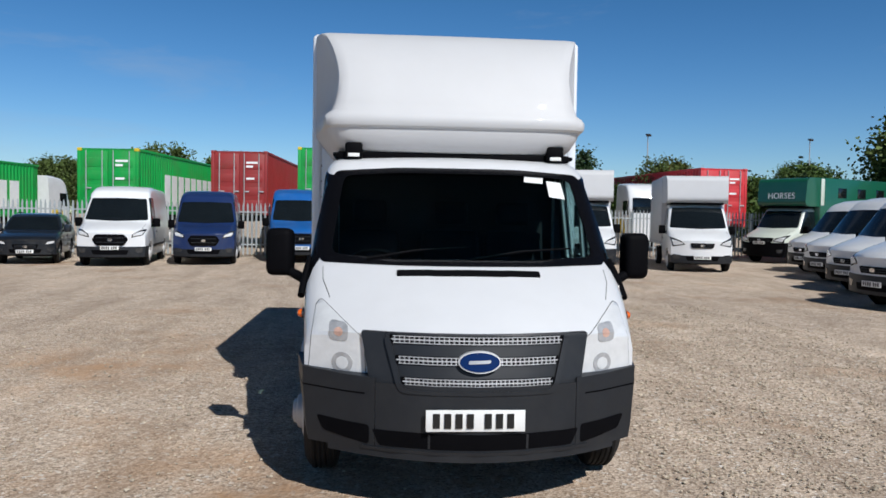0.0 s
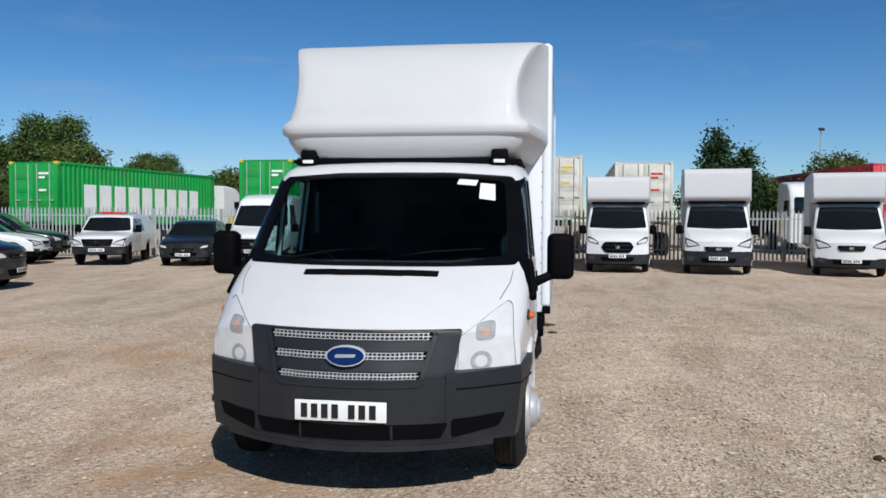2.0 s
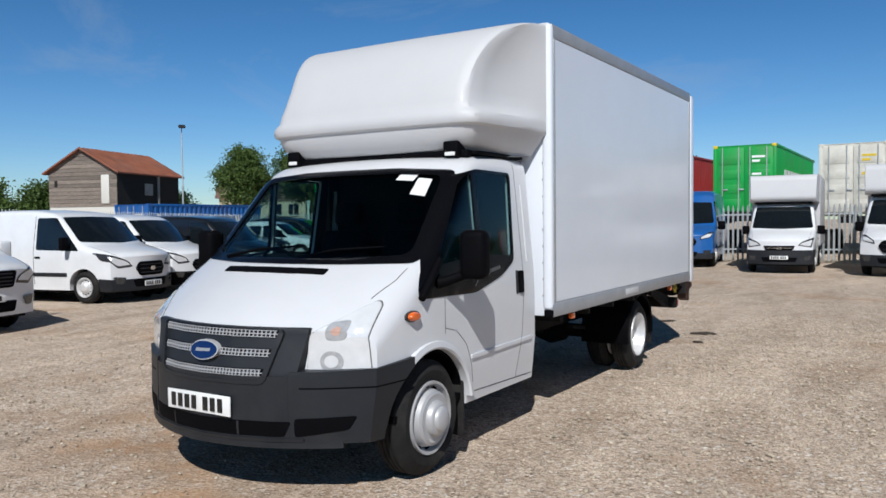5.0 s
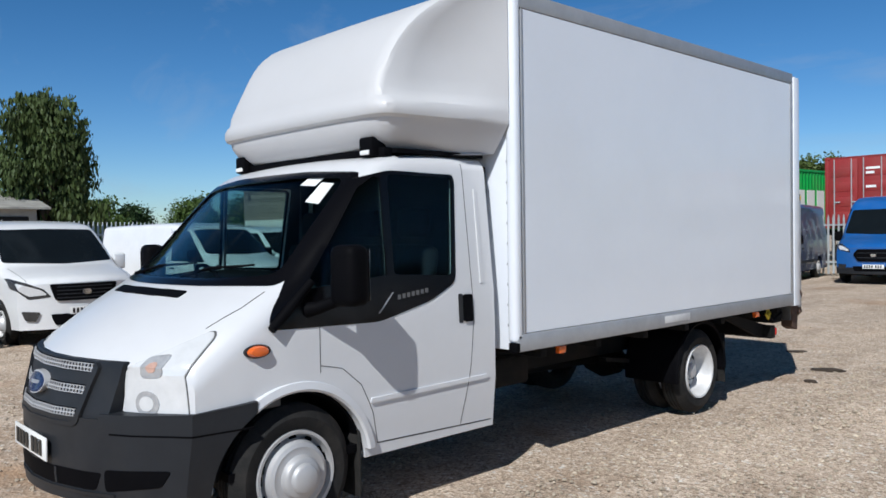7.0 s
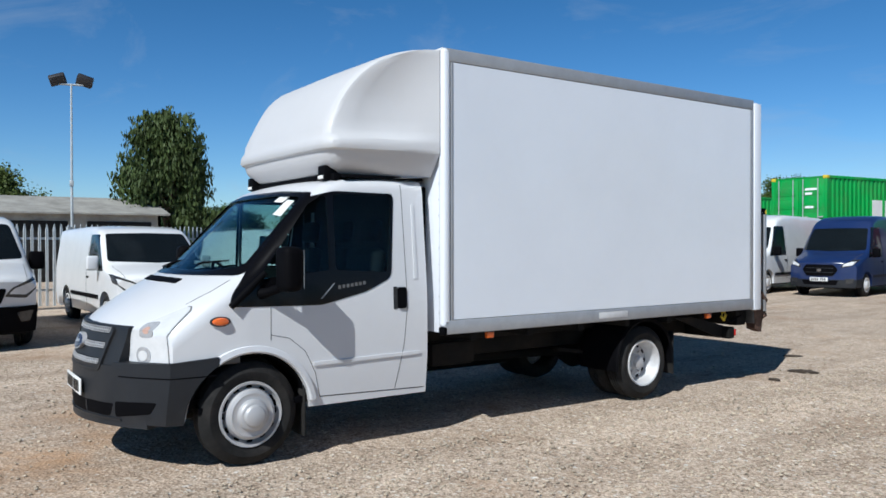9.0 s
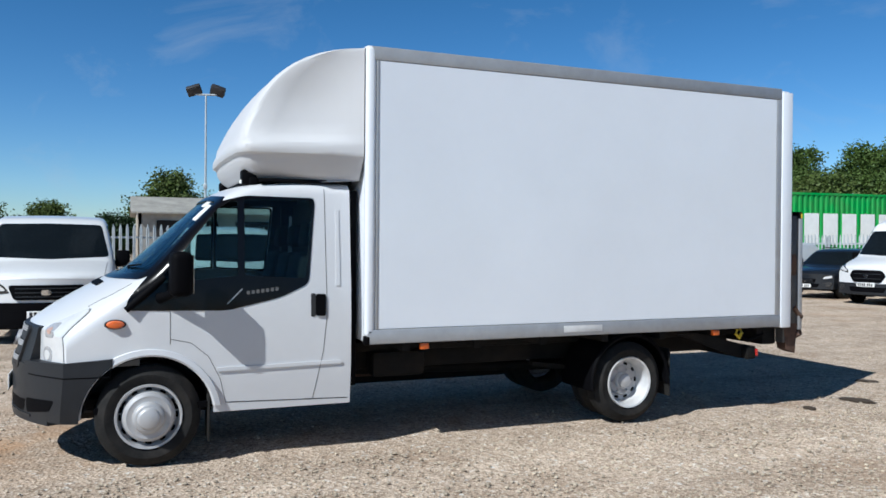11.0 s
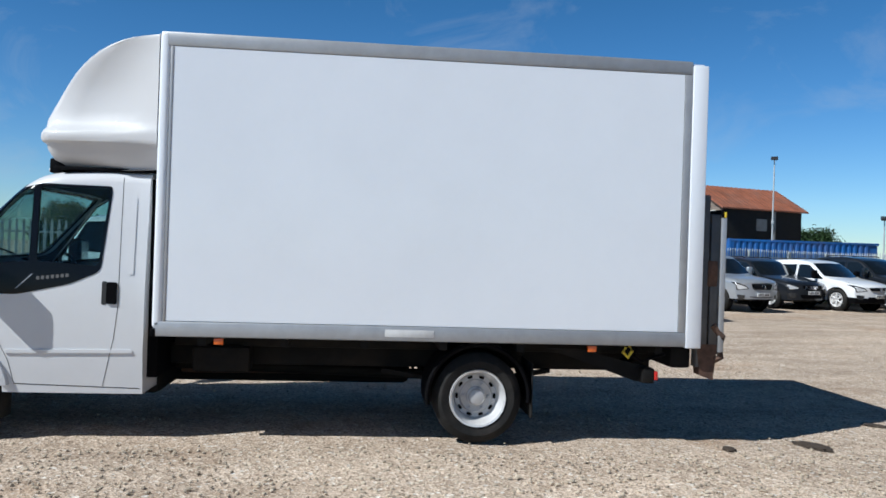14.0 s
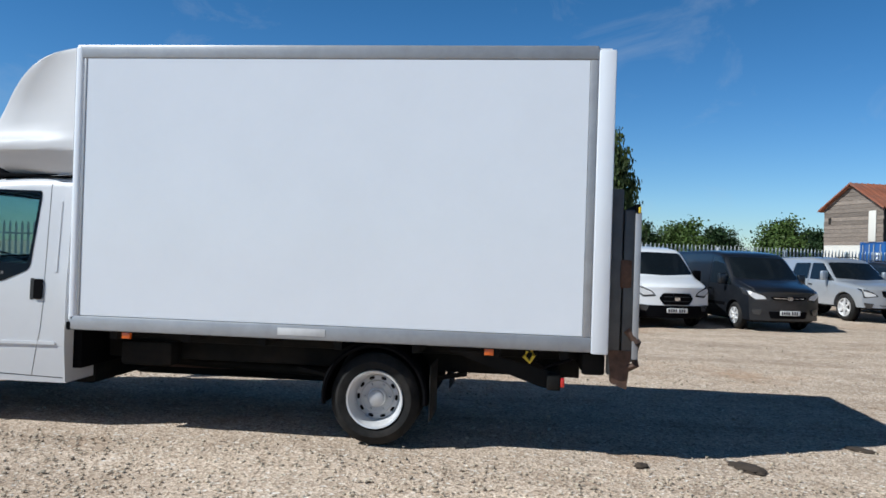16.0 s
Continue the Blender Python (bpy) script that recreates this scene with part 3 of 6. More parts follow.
    # side indicator
    ind = part("side_indicator", lathe([(s * 0.93, 0.032), (s * 0.975, 0.034), (s * 0.992, 0.026), (s * 1.0, 0.0)], "x", (0, 0, 0), 20), AMBER, truck, "amber side indicator", m=pose(0, 0.635, 0.98) @ Matrix.Diagonal((1, 1.7, 0.8, 1)))
    part("indicator_base", lathe([(s * 0.92, 0.040), (s * 0.968, 0.041), (s * 0.972, 0.0)], "x", (0, 0, 0), 20), PLASTIC, ind)
    # mirror
    mir = part("door_mirror", box(-0.085, 0.085, -0.07, 0.07, -0.15, 0.15, 0.045, seg=4), BLACK, truck, "black door mirror", m=pose(s * 1.15, 1.04, 1.32, 0, 0, s * 8))
    part("mirror_glass", box(-0.068, 0.068, 0.0705, 0.073, -0.125, 0.125, 0.0), CHROME, mir)
    arm = tube([(s * 0.955, 0.92, 1.15), (s * 1.0, 0.95, 1.16), (s * 1.07, 1.0, 1.19), (s * 1.12, 1.02, 1.215)], [0.04, 0.032, 0.03, 0.035], 12)
    part("mirror_arm", arm, BLACK, truck)
    part("pillar_trim", tube([(s * 0.985, 0.70, 1.075), (s * 0.975, 0.80, 1.16), (s * 0.955, 0.95, 1.29)], [0.022, 0.026, 0.02], 10), BLACK, truck)

mid = part("bumper_centre", cab.patch(prism([(-0.2, 0.30), (0.6, 0.30), (0.6, 0.69), (-0.2, 0.69)], "x", -0.543, 0.543), 0.028, -0.03), PLASTIC, truck, "grey plastic bumper centre")
part("lower_intake", cab.patch(prism(rounded([(-0.56, 0.445), (0.56, 0.445), (0.52, 0.362), (-0.52, 0.362)], 0.015), "y", -0.2, 0.5), 0.0305, 0.0), BLACK, mid)
part("bumper_lip", cab.patch(prism([(-0.62, 0.352), (0.62, 0.352), (0.62, 0.335), (-0.62, 0.335)], "y", -0.2, 0.5), 0.040, 0.0), PLASTIC, mid)
chin_x = [-0.80 + 0.1 * k for k in range(17)]
chin = [(x, 0.005 + 0.34 * (x / 0.968) ** 2) for x in chin_x] + [(x * 0.93, 0.16 + 0.34 * (x / 0.968) ** 2) for x in chin_x[::-1]]
part("bumper_chin", prism(chin, "z", 0.298, 0.346), PLASTIC, mid, "grey plastic lip under the bumper")
for x in (-0.26, 0.26):
    part("intake_post", cab.patch(prism([(x - 0.006, 0.44), (x + 0.006, 0.44), (x + 0.006, 0.365), (x - 0.006, 0.365)], "y", -0.2, 0.5), 0.033, 0.02), PLASTIC, mid)
gp = rounded([(-0.615, 0.948), (0.615, 0.948), (0.575, 0.68), (-0.575, 0.68)], 0.02)
grille = part("grille", cab.patch(prism(gp, "y", -0.2, 0.38), 0.016, -0.03), PLASTIC, truck, "grey plastic grille with three mesh slots")
part("grille_frame", cab.patch(boolean(prism(rounded([(-0.50, 0.945), (0.50, 0.945), (0.425, 0.645), (-0.425, 0.645)], 0.05), "y", -0.2, 0.4), prism(rounded([(-0.475, 0.97), (0.475, 0.97), (0.40, 0.665), (-0.40, 0.665)], 0.05), "y", -0.3, 0.5)), 0.034, 0.0), PLASTIC, grille)
for z0, z1, xa, xb in ((0.893, 0.938, 0.468, 0.455), (0.79, 0.835, 0.44, 0.43), (0.685, 0.728, 0.415, 0.40)):
    slot = part("grille_slot", cab.patch(prism(rounded([(-xa, z1), (xa, z1), (xb, z0), (-xb, z0)], 0.012), "y", -0.2, 0.38), 0.020, 0.0), BLACK, grille)
    mb = bmesh.new()
    for k in range(35):
        x = -xb + 0.018 + k * (2 * xb - 0.036) / 34
        add_prism(mb, [(x - 0.0024, z0 + 0.004), (x + 0.0024, z0 + 0.004), (x + 0.0024, z1 - 0.004), (x - 0.0024, z1 - 0.004)], "y", -0.2, 0.38)
    bars = cab.patch(mb, 0.025, 0.018)
    parts("mesh_upright", bars, CAPSILVER, slot)
    hb = prism([(-xb, (z0 + z1) / 2 - 0.003), (xb, (z0 + z1) / 2 - 0.003), (xb, (z0 + z1) / 2 + 0.002), (-xb, (z0 + z1) / 2 + 0.003)], "y", -0.2, 0.38)
    part("mesh_crossbar", cab.patch(hb, 0.0255, 0.017), CAPSILVER, slot)
    for ze in (z0 + 0.004, z1 - 0.007):
        eb = prism([(-xb + 0.01, ze), (xb - 0.01, ze), (xb - 0.01, ze + 0.003), (-xb + 0.01, ze + 0.003)], "y", -0.2, 0.38)
        part("mesh_crossbar", cab.patch(eb, 0.0252, 0.017), CAPSILVER, slot)
oval = lambda a, b, n=28: [(a * math.cos(2 * math.pi * k / n), 0.815 + b * math.sin(2 * math.pi * k / n)) for k in range(n)]
badge = part("badge", cab.patch(prism(oval(0.112, 0.055), "y", -0.2, 0.38), 0.044, 0.0), CAPSILVER, grille, "plain oval badge with a silver rim")
face = part("badge_face", cab.patch(prism(oval(0.104, 0.0475), "y", -0.2, 0.38), 0.048, 0.0), BLUEBADGE, badge)
part("badge_mark", cab.patch(prism(rounded([(-0.06, 0.805), (0.055, 0.81), (0.06, 0.826), (-0.055, 0.823)], 0.006), "y", -0.2, 0.38), 0.0495, 0.03), ALU, face)
plate(truck, -0.02, -0.002, 0.575, fine=True)
# the bumper and the foot of the grille swell forward, most at the middle
FRONT = {"bumper_corner", "bumper_groove", "fog_recess", "bumper_centre", "lower_intake", "bumper_lip", "bumper_chin", "intake_post", "grille", "grille_frame", "grille_slot", "mesh_upright", "mesh_crossbar", "badge", "badge_face",
         "badge_mark", "number_plate", "plate_mark"}
for ob in PENDING:
    if ob.type == "MESH" and ob.name.split(".")[0] in FRONT:
        for v in ob.data.vertices:
            w = max(0.0, min(1.0, (0.97 - v.co.z) / 0.27)) * max(0.0, min(1.0, (0.60 - v.co.y) / 0.25))
            x = v.co.x / 0.97
            v.co.y -= 0.085 * w * (1 - x * x)
            v.co.x *= 1 - 0.018 * w
        ob.data.update()
# bonnet
part("bonnet_vent", cab.patch(prism(rounded([(-0.42, 0.50), (-0.2, 0.462), (0, 0.452), (0.2, 0.462), (0.42, 0.50), (0.42, 0.55), (0.2, 0.515), (0, 0.506), (-0.2, 0.515), (-0.42, 0.55)], 0.008), "z", 1.0, 1.5), 0.006, -0.01), BLACK, truck, "black air vent in the bonnet")
for s in (1, -1):
    sm = bmesh.new()
    for (xa, ya), (xb, yb) in (((0.80, 0.46), (0.85, 0.62)), ((0.85, 0.62), (0.86, 0.74))):
        add_prism(sm, [(s * xa - 0.002, ya), (s * xa + 0.002, ya), (s * xb + 0.002, yb), (s * xb - 0.002, yb)], "z", 0.9, 1.45)
    part("bonnet_seam", cab.patch(sm, 0.0015, -0.01), SEAMGREY, truck)
for x0, x1 in ((-0.62, 0.02), (0.02, 0.66)):
    part("wiper", tube([(x0 + 0.02, 0.70, 1.30), ((x0 + x1) / 2, 0.72, 1.352), (x1, 0.80, 1.372)], [0.012, 0.009, 0.006], 6), BLACK, truck)
for pts in ([(0.44, 1.80), (0.57, 1.79), (0.585, 1.845), (0.455, 1.855)], [(0.60, 1.70), (0.71, 1.685), (0.70, 1.80), (0.60, 1.81)]):
    part("windscreen_sticker", cab.patch(prism(pts, "y", 0.8, 1.65), -0.005, -0.008, True), PAPER, wind, "blank white paper sticker")

# cab interior
part("dashboard", prism(rounded([(0.72, 0.75), (1.12, 0.75), (1.15, 1.08), (1.02, 1.22), (0.86, 1.255), (0.72, 1.22)], 0.05), "x", -0.86, 0.86), SEAT, truck)
for x in (-0.60, 0.02, 0.50):
    st = part("seat", box(x - 0.24, x + 0.24, 1.38, 1.86, 0.72, 0.88, 0.05, seg=3), SEAT, truck)
    part("seat_back", box(x - 0.23, x + 0.23, -0.07, 0.07, 0, 0.62, 0.06, pose(0, 1.90, 0.84, -10), 3), SEAT, st)
    part("headrest", box(x - 0.13, x + 0.13, -0.045, 0.045, 0.66, 0.85, 0.04, pose(0, 1.93, 0.84, -8), 3), SEAT, st)
for k in range(7):
    y = 1.50 + k * 0.034
    part("film_mark", cab.patch(prism([(y, 1.165 + k * 0.004), (y + 0.022, 1.165 + k * 0.004), (y + 0.024, 1.19 + k * 0.004), (y + 0.002, 1.19 + k * 0.004)], "x", 0.8, 1.2), 0.0052, 0.0), SEAMGREY, truck)
part("film_line", cab.patch(prism([(1.36, 1.10), (1.37, 1.10), (1.475, 1.205), (1.465, 1.205)], "x", 0.8, 1.2), 0.0052, 0.0), ALU, truck)
part("bulkhead", box(-0.82, 0.82, 2.19, 2.225, 0.40, 1.88), TRIM, truck)
ring = [(-0.56 + 0.19 * math.cos(a), 1.20 - 0.08 * math.sin(a), 1.17 + 0.165 * math.sin(a)) for a in [2 * math.pi * k / 24 for k in range(24)]]
sw = part("steering_wheel", tube([(p[0], p[1], p[2]) for p in ring], 0.014, 8, True), BLACK, truck)
part("steering_column", tube([(-0.56, 1.20, 1.17), (-0.56, 1.0, 1.02)], 0.05, 10), BLACK, sw)
part("wheel_spoke", box(-0.74, -0.38, 1.19, 1.21, 1.15, 1.19, 0.008), BLACK, sw)
part("cab_gap_seal", box(-0.84, 0.84, 2.26, 2.345, 0.45, 1.93, 0.01), BLACK, truck, "black gap between cab and box")
part("cab_floor", box(-0.92, 0.92, 0.5, 2.2, 0.38, 0.42), BLACK, truck)

for s in (1, -1):
    wheel(truck, s * 0.945, FY, WR, WR, 0.222, 0.2, s, "cap", CAPSILVER, name="front_wheel", fine=True)
    wheel(truck, s * 0.955, RY, WR, WR, 0.222, 0.2, s, "dish", name="rear_wheel", fine=True)
    wheel(truck, s * 0.70, RY, WR, WR, 0.222, 0.2, s, "steel", name="rear_wheel")
    bm = bmesh.new()
    arc = [radians(d) for d in range(-6, 197, 7)]
    vs = [[bm.verts.new((x, RY + r * math.cos(a), WR + 0.02 + r * math.sin(a))) for a in arc] for x, r in ((s * 0.5, 0.41), (s * 0.97, 0.41), (s * 0.985, 0.395), (s * 0.975, 0.375), (s * 0.97, 0.40), (s * 0.5, 0.40))]
    for p, q in zip(vs, vs[1:] + vs[:1]):
        for k in range(len(arc) - 1):
            bm.faces.new((p[k], p[k + 1], q[k + 1], q[k]))
    bm.faces.new([v[0] for v in vs]), bm.faces.new([v[-1] for v in vs])
    part("mudguard", bm, BLACK, truck, "black plastic mudguard")
    part("mud_flap", box(s * 0.52, s * 0.96, RY + 0.42, RY + 0.43, 0.20, 0.62, 0.003, pose(0, 0, 0)), RUBBER, truck)

# chassis
part("chassis_rail", box(-0.42, -0.34, 1.9, 6.35, 0.50, 0.66, 0.01), CHASSIS, truck)
part("chassis_rail", box(0.34, 0.42, 1.9, 6.35, 0.50, 0.66, 0.01), CHASSIS, truck)
part("subframe", box(-0.55, 0.55, 2.4, 6.4, 0.66, 0.735, 0.01), CHASSIS, truck)
for y in (2.7, 3.3, 3.9, 4.5, 5.1, 5.7, 6.2):
    part("cross_bearer", box(-1.0, 1.0, y - 0.03, y + 0.03, 0.715, 0.775, 0.004), CHASSIS, truck)
part("rear_axle", tube([(-0.8, RY, WR), (0.8, RY, WR)], 0.07, 14), CHASSIS, truck)
part("differential", lathe([(-0.2, 0.0), (-0.16, 0.11), (0, 0.16), (0.16, 0.11), (0.2, 0.0)], "x", (0, RY, WR), 20), CHASSIS, truck)
part("front_crossmember", box(-0.7, 0.7, 0.6, 1.1, 0.24, 0.36, 0.04), CHASSIS, truck)
part("engine_tray", box(-0.55, 0.55, 0.35, 2.3, 0.27, 0.50, 0.06), CHASSIS, truck)
# unseen tank, made long and low to block the sunlit ground beyond
part("fuel_tank", box(-0.97, -0.45, 2.08, 4.34, 0.21, 0.70, 0.06), CHASSIS, truck)
part("battery_tray", box(0.42, 0.62, 2.55, 3.0, 0.46, 0.66, 0.03), CHASSIS, truck)
part("exhaust_pipe", tube([(-0.2, 2.2, 0.36), (-0.25, 3.6, 0.36), (-0.6, 3.9, 0.37), (-0.62, 4.2, 0.37)], 0.035, 10), RUST, truck)
part("prop_shaft", tube([(0, 2.0, 0.45), (0, RY, WR + 0.02)], 0.045, 10), CHASSIS, truck)
for s in (1, -1):
    part("leaf_spring", prism([(4.05, 0.50), (4.75, 0.40), (5.45, 0.52), (5.45, 0.49), (4.75, 0.36), (4.05, 0.47)], "x", s * 0.47, s * 0.54), CHASSIS, truck)
part("underrun_beam", box(-0.98, 0.98, -0.05, 0.05, -0.06, 0.06, 0.012, pose(0, 6.13, 0.545)), CHASSIS, truck)
for s in (1, -1):
    part("underrun_bracket", prism([(5.35, 0.73), (5.60, 0.73), (6.16, 0.60), (6.16, 0.49), (6.05, 0.49)], "x", s * 0.86, s * 0.90), CHASSIS, truck)
    part("tail_lamp", box(s * 0.93 - 0.05, s * 0.93 + 0.05, 6.18, 6.21, 0.51, 0.58, 0.008), REDLENS, truck)

# the box
BX, BT, BB, BF, BR = 1.062, 2.985, 0.785, 2.365, 6.385
part("box_body", box(-BX + 0.012, BX - 0.012, BF, BR + 0.10, BB + 0.01, BT - 0.015, 0.01), PANEL, truck, "white panelled load box")
for s in (1, -1):
    part("side_panel", box(s * (BX - 0.012), s * (BX + 0.001), BF + 0.085, BR - 0.065, BB + 0.115, BT - 0.105, 0.0), PANEL, truck, "smooth white side panel")
    rail = box(s * (BX - 0.02) - 0.028, s * (BX - 0.02) + 0.028, BF + 0.02, BR, BT - 0.105, BT, 0.014)
    part("top_rail", rail, ALU, truck, "grey aluminium top rail")
    part("bottom_rail", box(s * (BX - 0.02) - 0.03, s * (BX - 0.02) + 0.03, BF, BR, BB, BB + 0.11, 0.012), ALU, truck, "grey aluminium bottom rail")
    part("front_post", box(s * (BX - 0.03) - 0.04, s * (BX - 0.03) + 0.04, BF - 0.015, BF + 0.062, BB + 0.055, BT, 0.03, seg=4), PANEL, truck, "rounded white front post")
    part("post_strip", box(s * (BX - 0.012) - 0.012, s * (BX - 0.012) + 0.018, BF + 0.064, BF + 0.084, BB + 0.11, BT - 0.105, 0.003), ALU, truck)
    part("post_strip", box(s * (BX - 0.012) - 0.012, s * (BX - 0.012) + 0.018, BR - 0.062, BR - 0.004, BB + 0.11, BT - 0.105, 0.004), ALU, truck)
    part("rear_post", box(s * (BX - 0.03) - 0.045, s * (BX - 0.03) + 0.045, BR, BR + 0.125, BB - 0.01, BT - 0.03, 0.012), PANEL, truck, "white rear post")
    part("corner_cap", box(s * (BX - 0.02) - 0.034, s * (BX - 0.02) + 0.034, BF - 0.02, BF + 0.02, BB - 0.002, BB + 0.06, 0.01), BLACK, truck)
    for y in (2.83, 5.65):
        mk = part("side_marker_lamp", box(s * (BX - 0.03) - 0.015, s * (BX - 0.03) + 0.02, y - 0.035, y + 0.035, BB - 0.055, BB - 0.008, 0.006), AMBER, truck, "amber side marker lamp")
part("roof_front_rail", box(-BX + 0.01, BX - 0.01, BF - 0.012, BF + 0.05, BT - 0.05, BT + 0.004, 0.012), WHITE, truck)
part("rear_door", box(-BX + 0.07, BX - 0.07, BR + 0.10, BR + 0.115, BB, BT - 0.10, 0.004), PANEL, truck)
part("rail_repair_strip", box(BX + 0.0095, BX + 0.0125, 4.05, 4.42, BB + 0.03, BB + 0.085, 0.001), TAPE, truck, "pale tape strip on the bottom rail")

# wind deflector pod over the cab
bm = bmesh.new()
levels = [(1.985, 1.56, 0.72, 2.10), (2.0, 1.50, 0.78, 2.34), (2.05, 1.430, 0.84, 2.34), (2.12, 1.395, 0.88, 2.34), (2.165, 1.388, 0.895, 2.34), (2.180, 1.365, 0.920, 2.34), (2.20, 1.357, 0.926, 2.34), (2.235, 1.359, 0.926, 2.34),
          (2.262, 1.370, 0.908, 2.34), (2.285, 1.386, 0.872, 2.34), (2.34, 1.402, 0.846, 2.34), (2.42, 1.436, 0.834, 2.34), (2.54, 1.498, 0.834, 2.34), (2.62, 1.555, 0.846, 2.34), (2.69, 1.615, 0.864, 2.34),
          (2.75, 1.678, 0.884, 2.34), (2.80, 1.742, 0.905, 2.34), (2.85, 1.818, 0.928, 2.34), (2.90, 1.905, 0.954, 2.34), (2.935, 1.99, 0.978, 2.34), (2.958, 2.075, 0.998, 2.34), (2.972, 2.17, 1.016, 2.34), (2.978, 2.30, 1.035, 2.345)]
rings = []
for z, yf, wf, yb in levels:
    low = z < 2.17
    yf += 0.055 * max(0.2, min(1, (2.95 - z) / 0.4))
    side_in = 0.038 * max(0, min(1, (z - 2.262) / 0.06)) * max(0, min(1, (2.93 - z) / 0.35))
    xb = 1.04 if not low else 0.90 + 0.14 * max(0, (z - 1.985) / 0.185)
    k = 1.0 - 0.4 * max(0, min(1, (z - 2.25) / 0.08))
    half = [(0, yf), (0.28, yf + 0.003), (0.52, yf + 0.010), (wf - 0.15 * k, yf + 0.024 * k), (wf - 0.075 * k, yf + 0.044 * k), (wf - 0.022 * k, yf + 0.080 * k), (wf, yf + 0.13 * k if yf + 0.13 * k < yb else yb - 0.01)]
    x0, y0 = half[-1]
    for u in (0.2, 0.45, 0.7, 0.88):
        bulge = -side_in * math.sin(math.pi * u)
        half.append((x0 + (xb - x0) * u ** 1.15 + bulge, y0 + (yb - y0) * u))
    half.append((xb, yb))
    pts = half + [(-x, y) for x, y in half[:0:-1]]
    rings.append([bm.verts.new((x, y, z - 0.012 * max(0, min(1, (z - 2.85) / 0.1)))) for x, y in pts])
for a, b in zip(rings, rings[1:]):
    for k in range(len(a)):
        bm.faces.new((a[k], a[(k + 1) % len(a)], b[(k + 1) % len(b)], b[k]))
bm.faces.new(rings[0]), bm.faces.new(rings[-1])
pod = part("wind_deflector", bm, GRP, truck, "white moulded wind deflector over the cab", smooth=32)
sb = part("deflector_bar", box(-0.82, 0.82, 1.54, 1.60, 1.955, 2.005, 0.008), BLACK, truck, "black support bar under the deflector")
# thin black sheet between the cab roof and the deflector
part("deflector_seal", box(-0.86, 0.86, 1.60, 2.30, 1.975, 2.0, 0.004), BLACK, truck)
for s in (1, -1):
    cl = part("roof_clamp", box(s * 0.71 - 0.06, s * 0.71 + 0.06, 1.49, 1.60, 1.955, 2.065, 0.014), BLACK, truck, "black roof clamp with a small lamp")
    part("clamp_lamp", box(s * 0.71 - 0.04, s * 0.71 + 0.04, 1.482, 1.495, 1.965, 1.99, 0.004), PAPER, cl)
for z in [0.95 + 0.125 * k for k in range(9)]:
    for s in (1, -1):
        part("rivet", lathe([(0, 0.011), (-0.004, 0.009), (-0.006, 0)], "y", (s * 1.0, BF - 0.001, z), 8), ALU, truck)

# tail lift
for s in (1, -1):
    part("lift_column", box(s * 0.93 - 0.05, s * 0.93 + 0.05, BR + 0.127, BR + 0.215, 0.62, 1.97, 0.01), LIFT, truck, "dark grey tail lift column")
    part("lift_carriage", box(s * 0.93 - 0.06, s * 0.93 + 0.06, BR + 0.20, BR + 0.29, 1.25, 1.46, 0.02), RUST, truck)
    part("lift_foot", prism([(BR + 0.13, 0.80), (BR + 0.30, 0.80), (BR + 0.27, 0.52), (BR + 0.16, 0.56)], "x", s * 0.93 - 0.055, s * 0.93 + 0.055), RUST, truck)
    part("lift_hook", tube([(s * 0.97, BR + 0.26, 0.95), (s * 0.98, BR + 0.34, 0.86), (s * 0.98, BR + 0.33, 0.70), (s * 0.97, BR + 0.28, 0.68)], 0.03, 8), RUST, truck)
lp = part("lift_platform", box(-0.98, 0.98, BR + 0.225, BR + 0.315, 0.72, 1.82, 0.012), LIFT, truck, "folded grey tail lift platform")
part("platform_edge", box(-1.0, 1.0, BR + 0.30, BR + 0.335, 1.78, 1.86, 0.01), BLACK, lp)
part("platform_marker", box(0.93, 1.003, BR + 0.318, BR + 0.338, 1.795, 1.84, 0.004), YELLOW, lp)
part("platform_edge", box(0.965, 1.0, BR + 0.30, BR + 0.345, 0.74, 1.80, 0.008), ALU, lp)
part("lift_crossbeam", box(-0.9, 0.9, BR - 0.05, BR + 0.12, 0.60, 0.76, 0.02), CHASSIS, truck)
part("lift_cable", tube([(1.0, 6.02, 0.77), (1.0, 6.0, 0.70), (1.0, 6.06, 0.66), (1.0, 6.15, 0.69), (1.0, 6.25, 0.72)], 0.012, 8), BLACK, truck)
part("lift_strap", tube([(1.01, 5.93, 0.77), (1.01, 5.91, 0.73), (1.01, 5.95, 0.69), (1.01, 5.98, 0.74), (1.01, 5.96, 0.78)], 0.014, 8), YELLOW, truck)


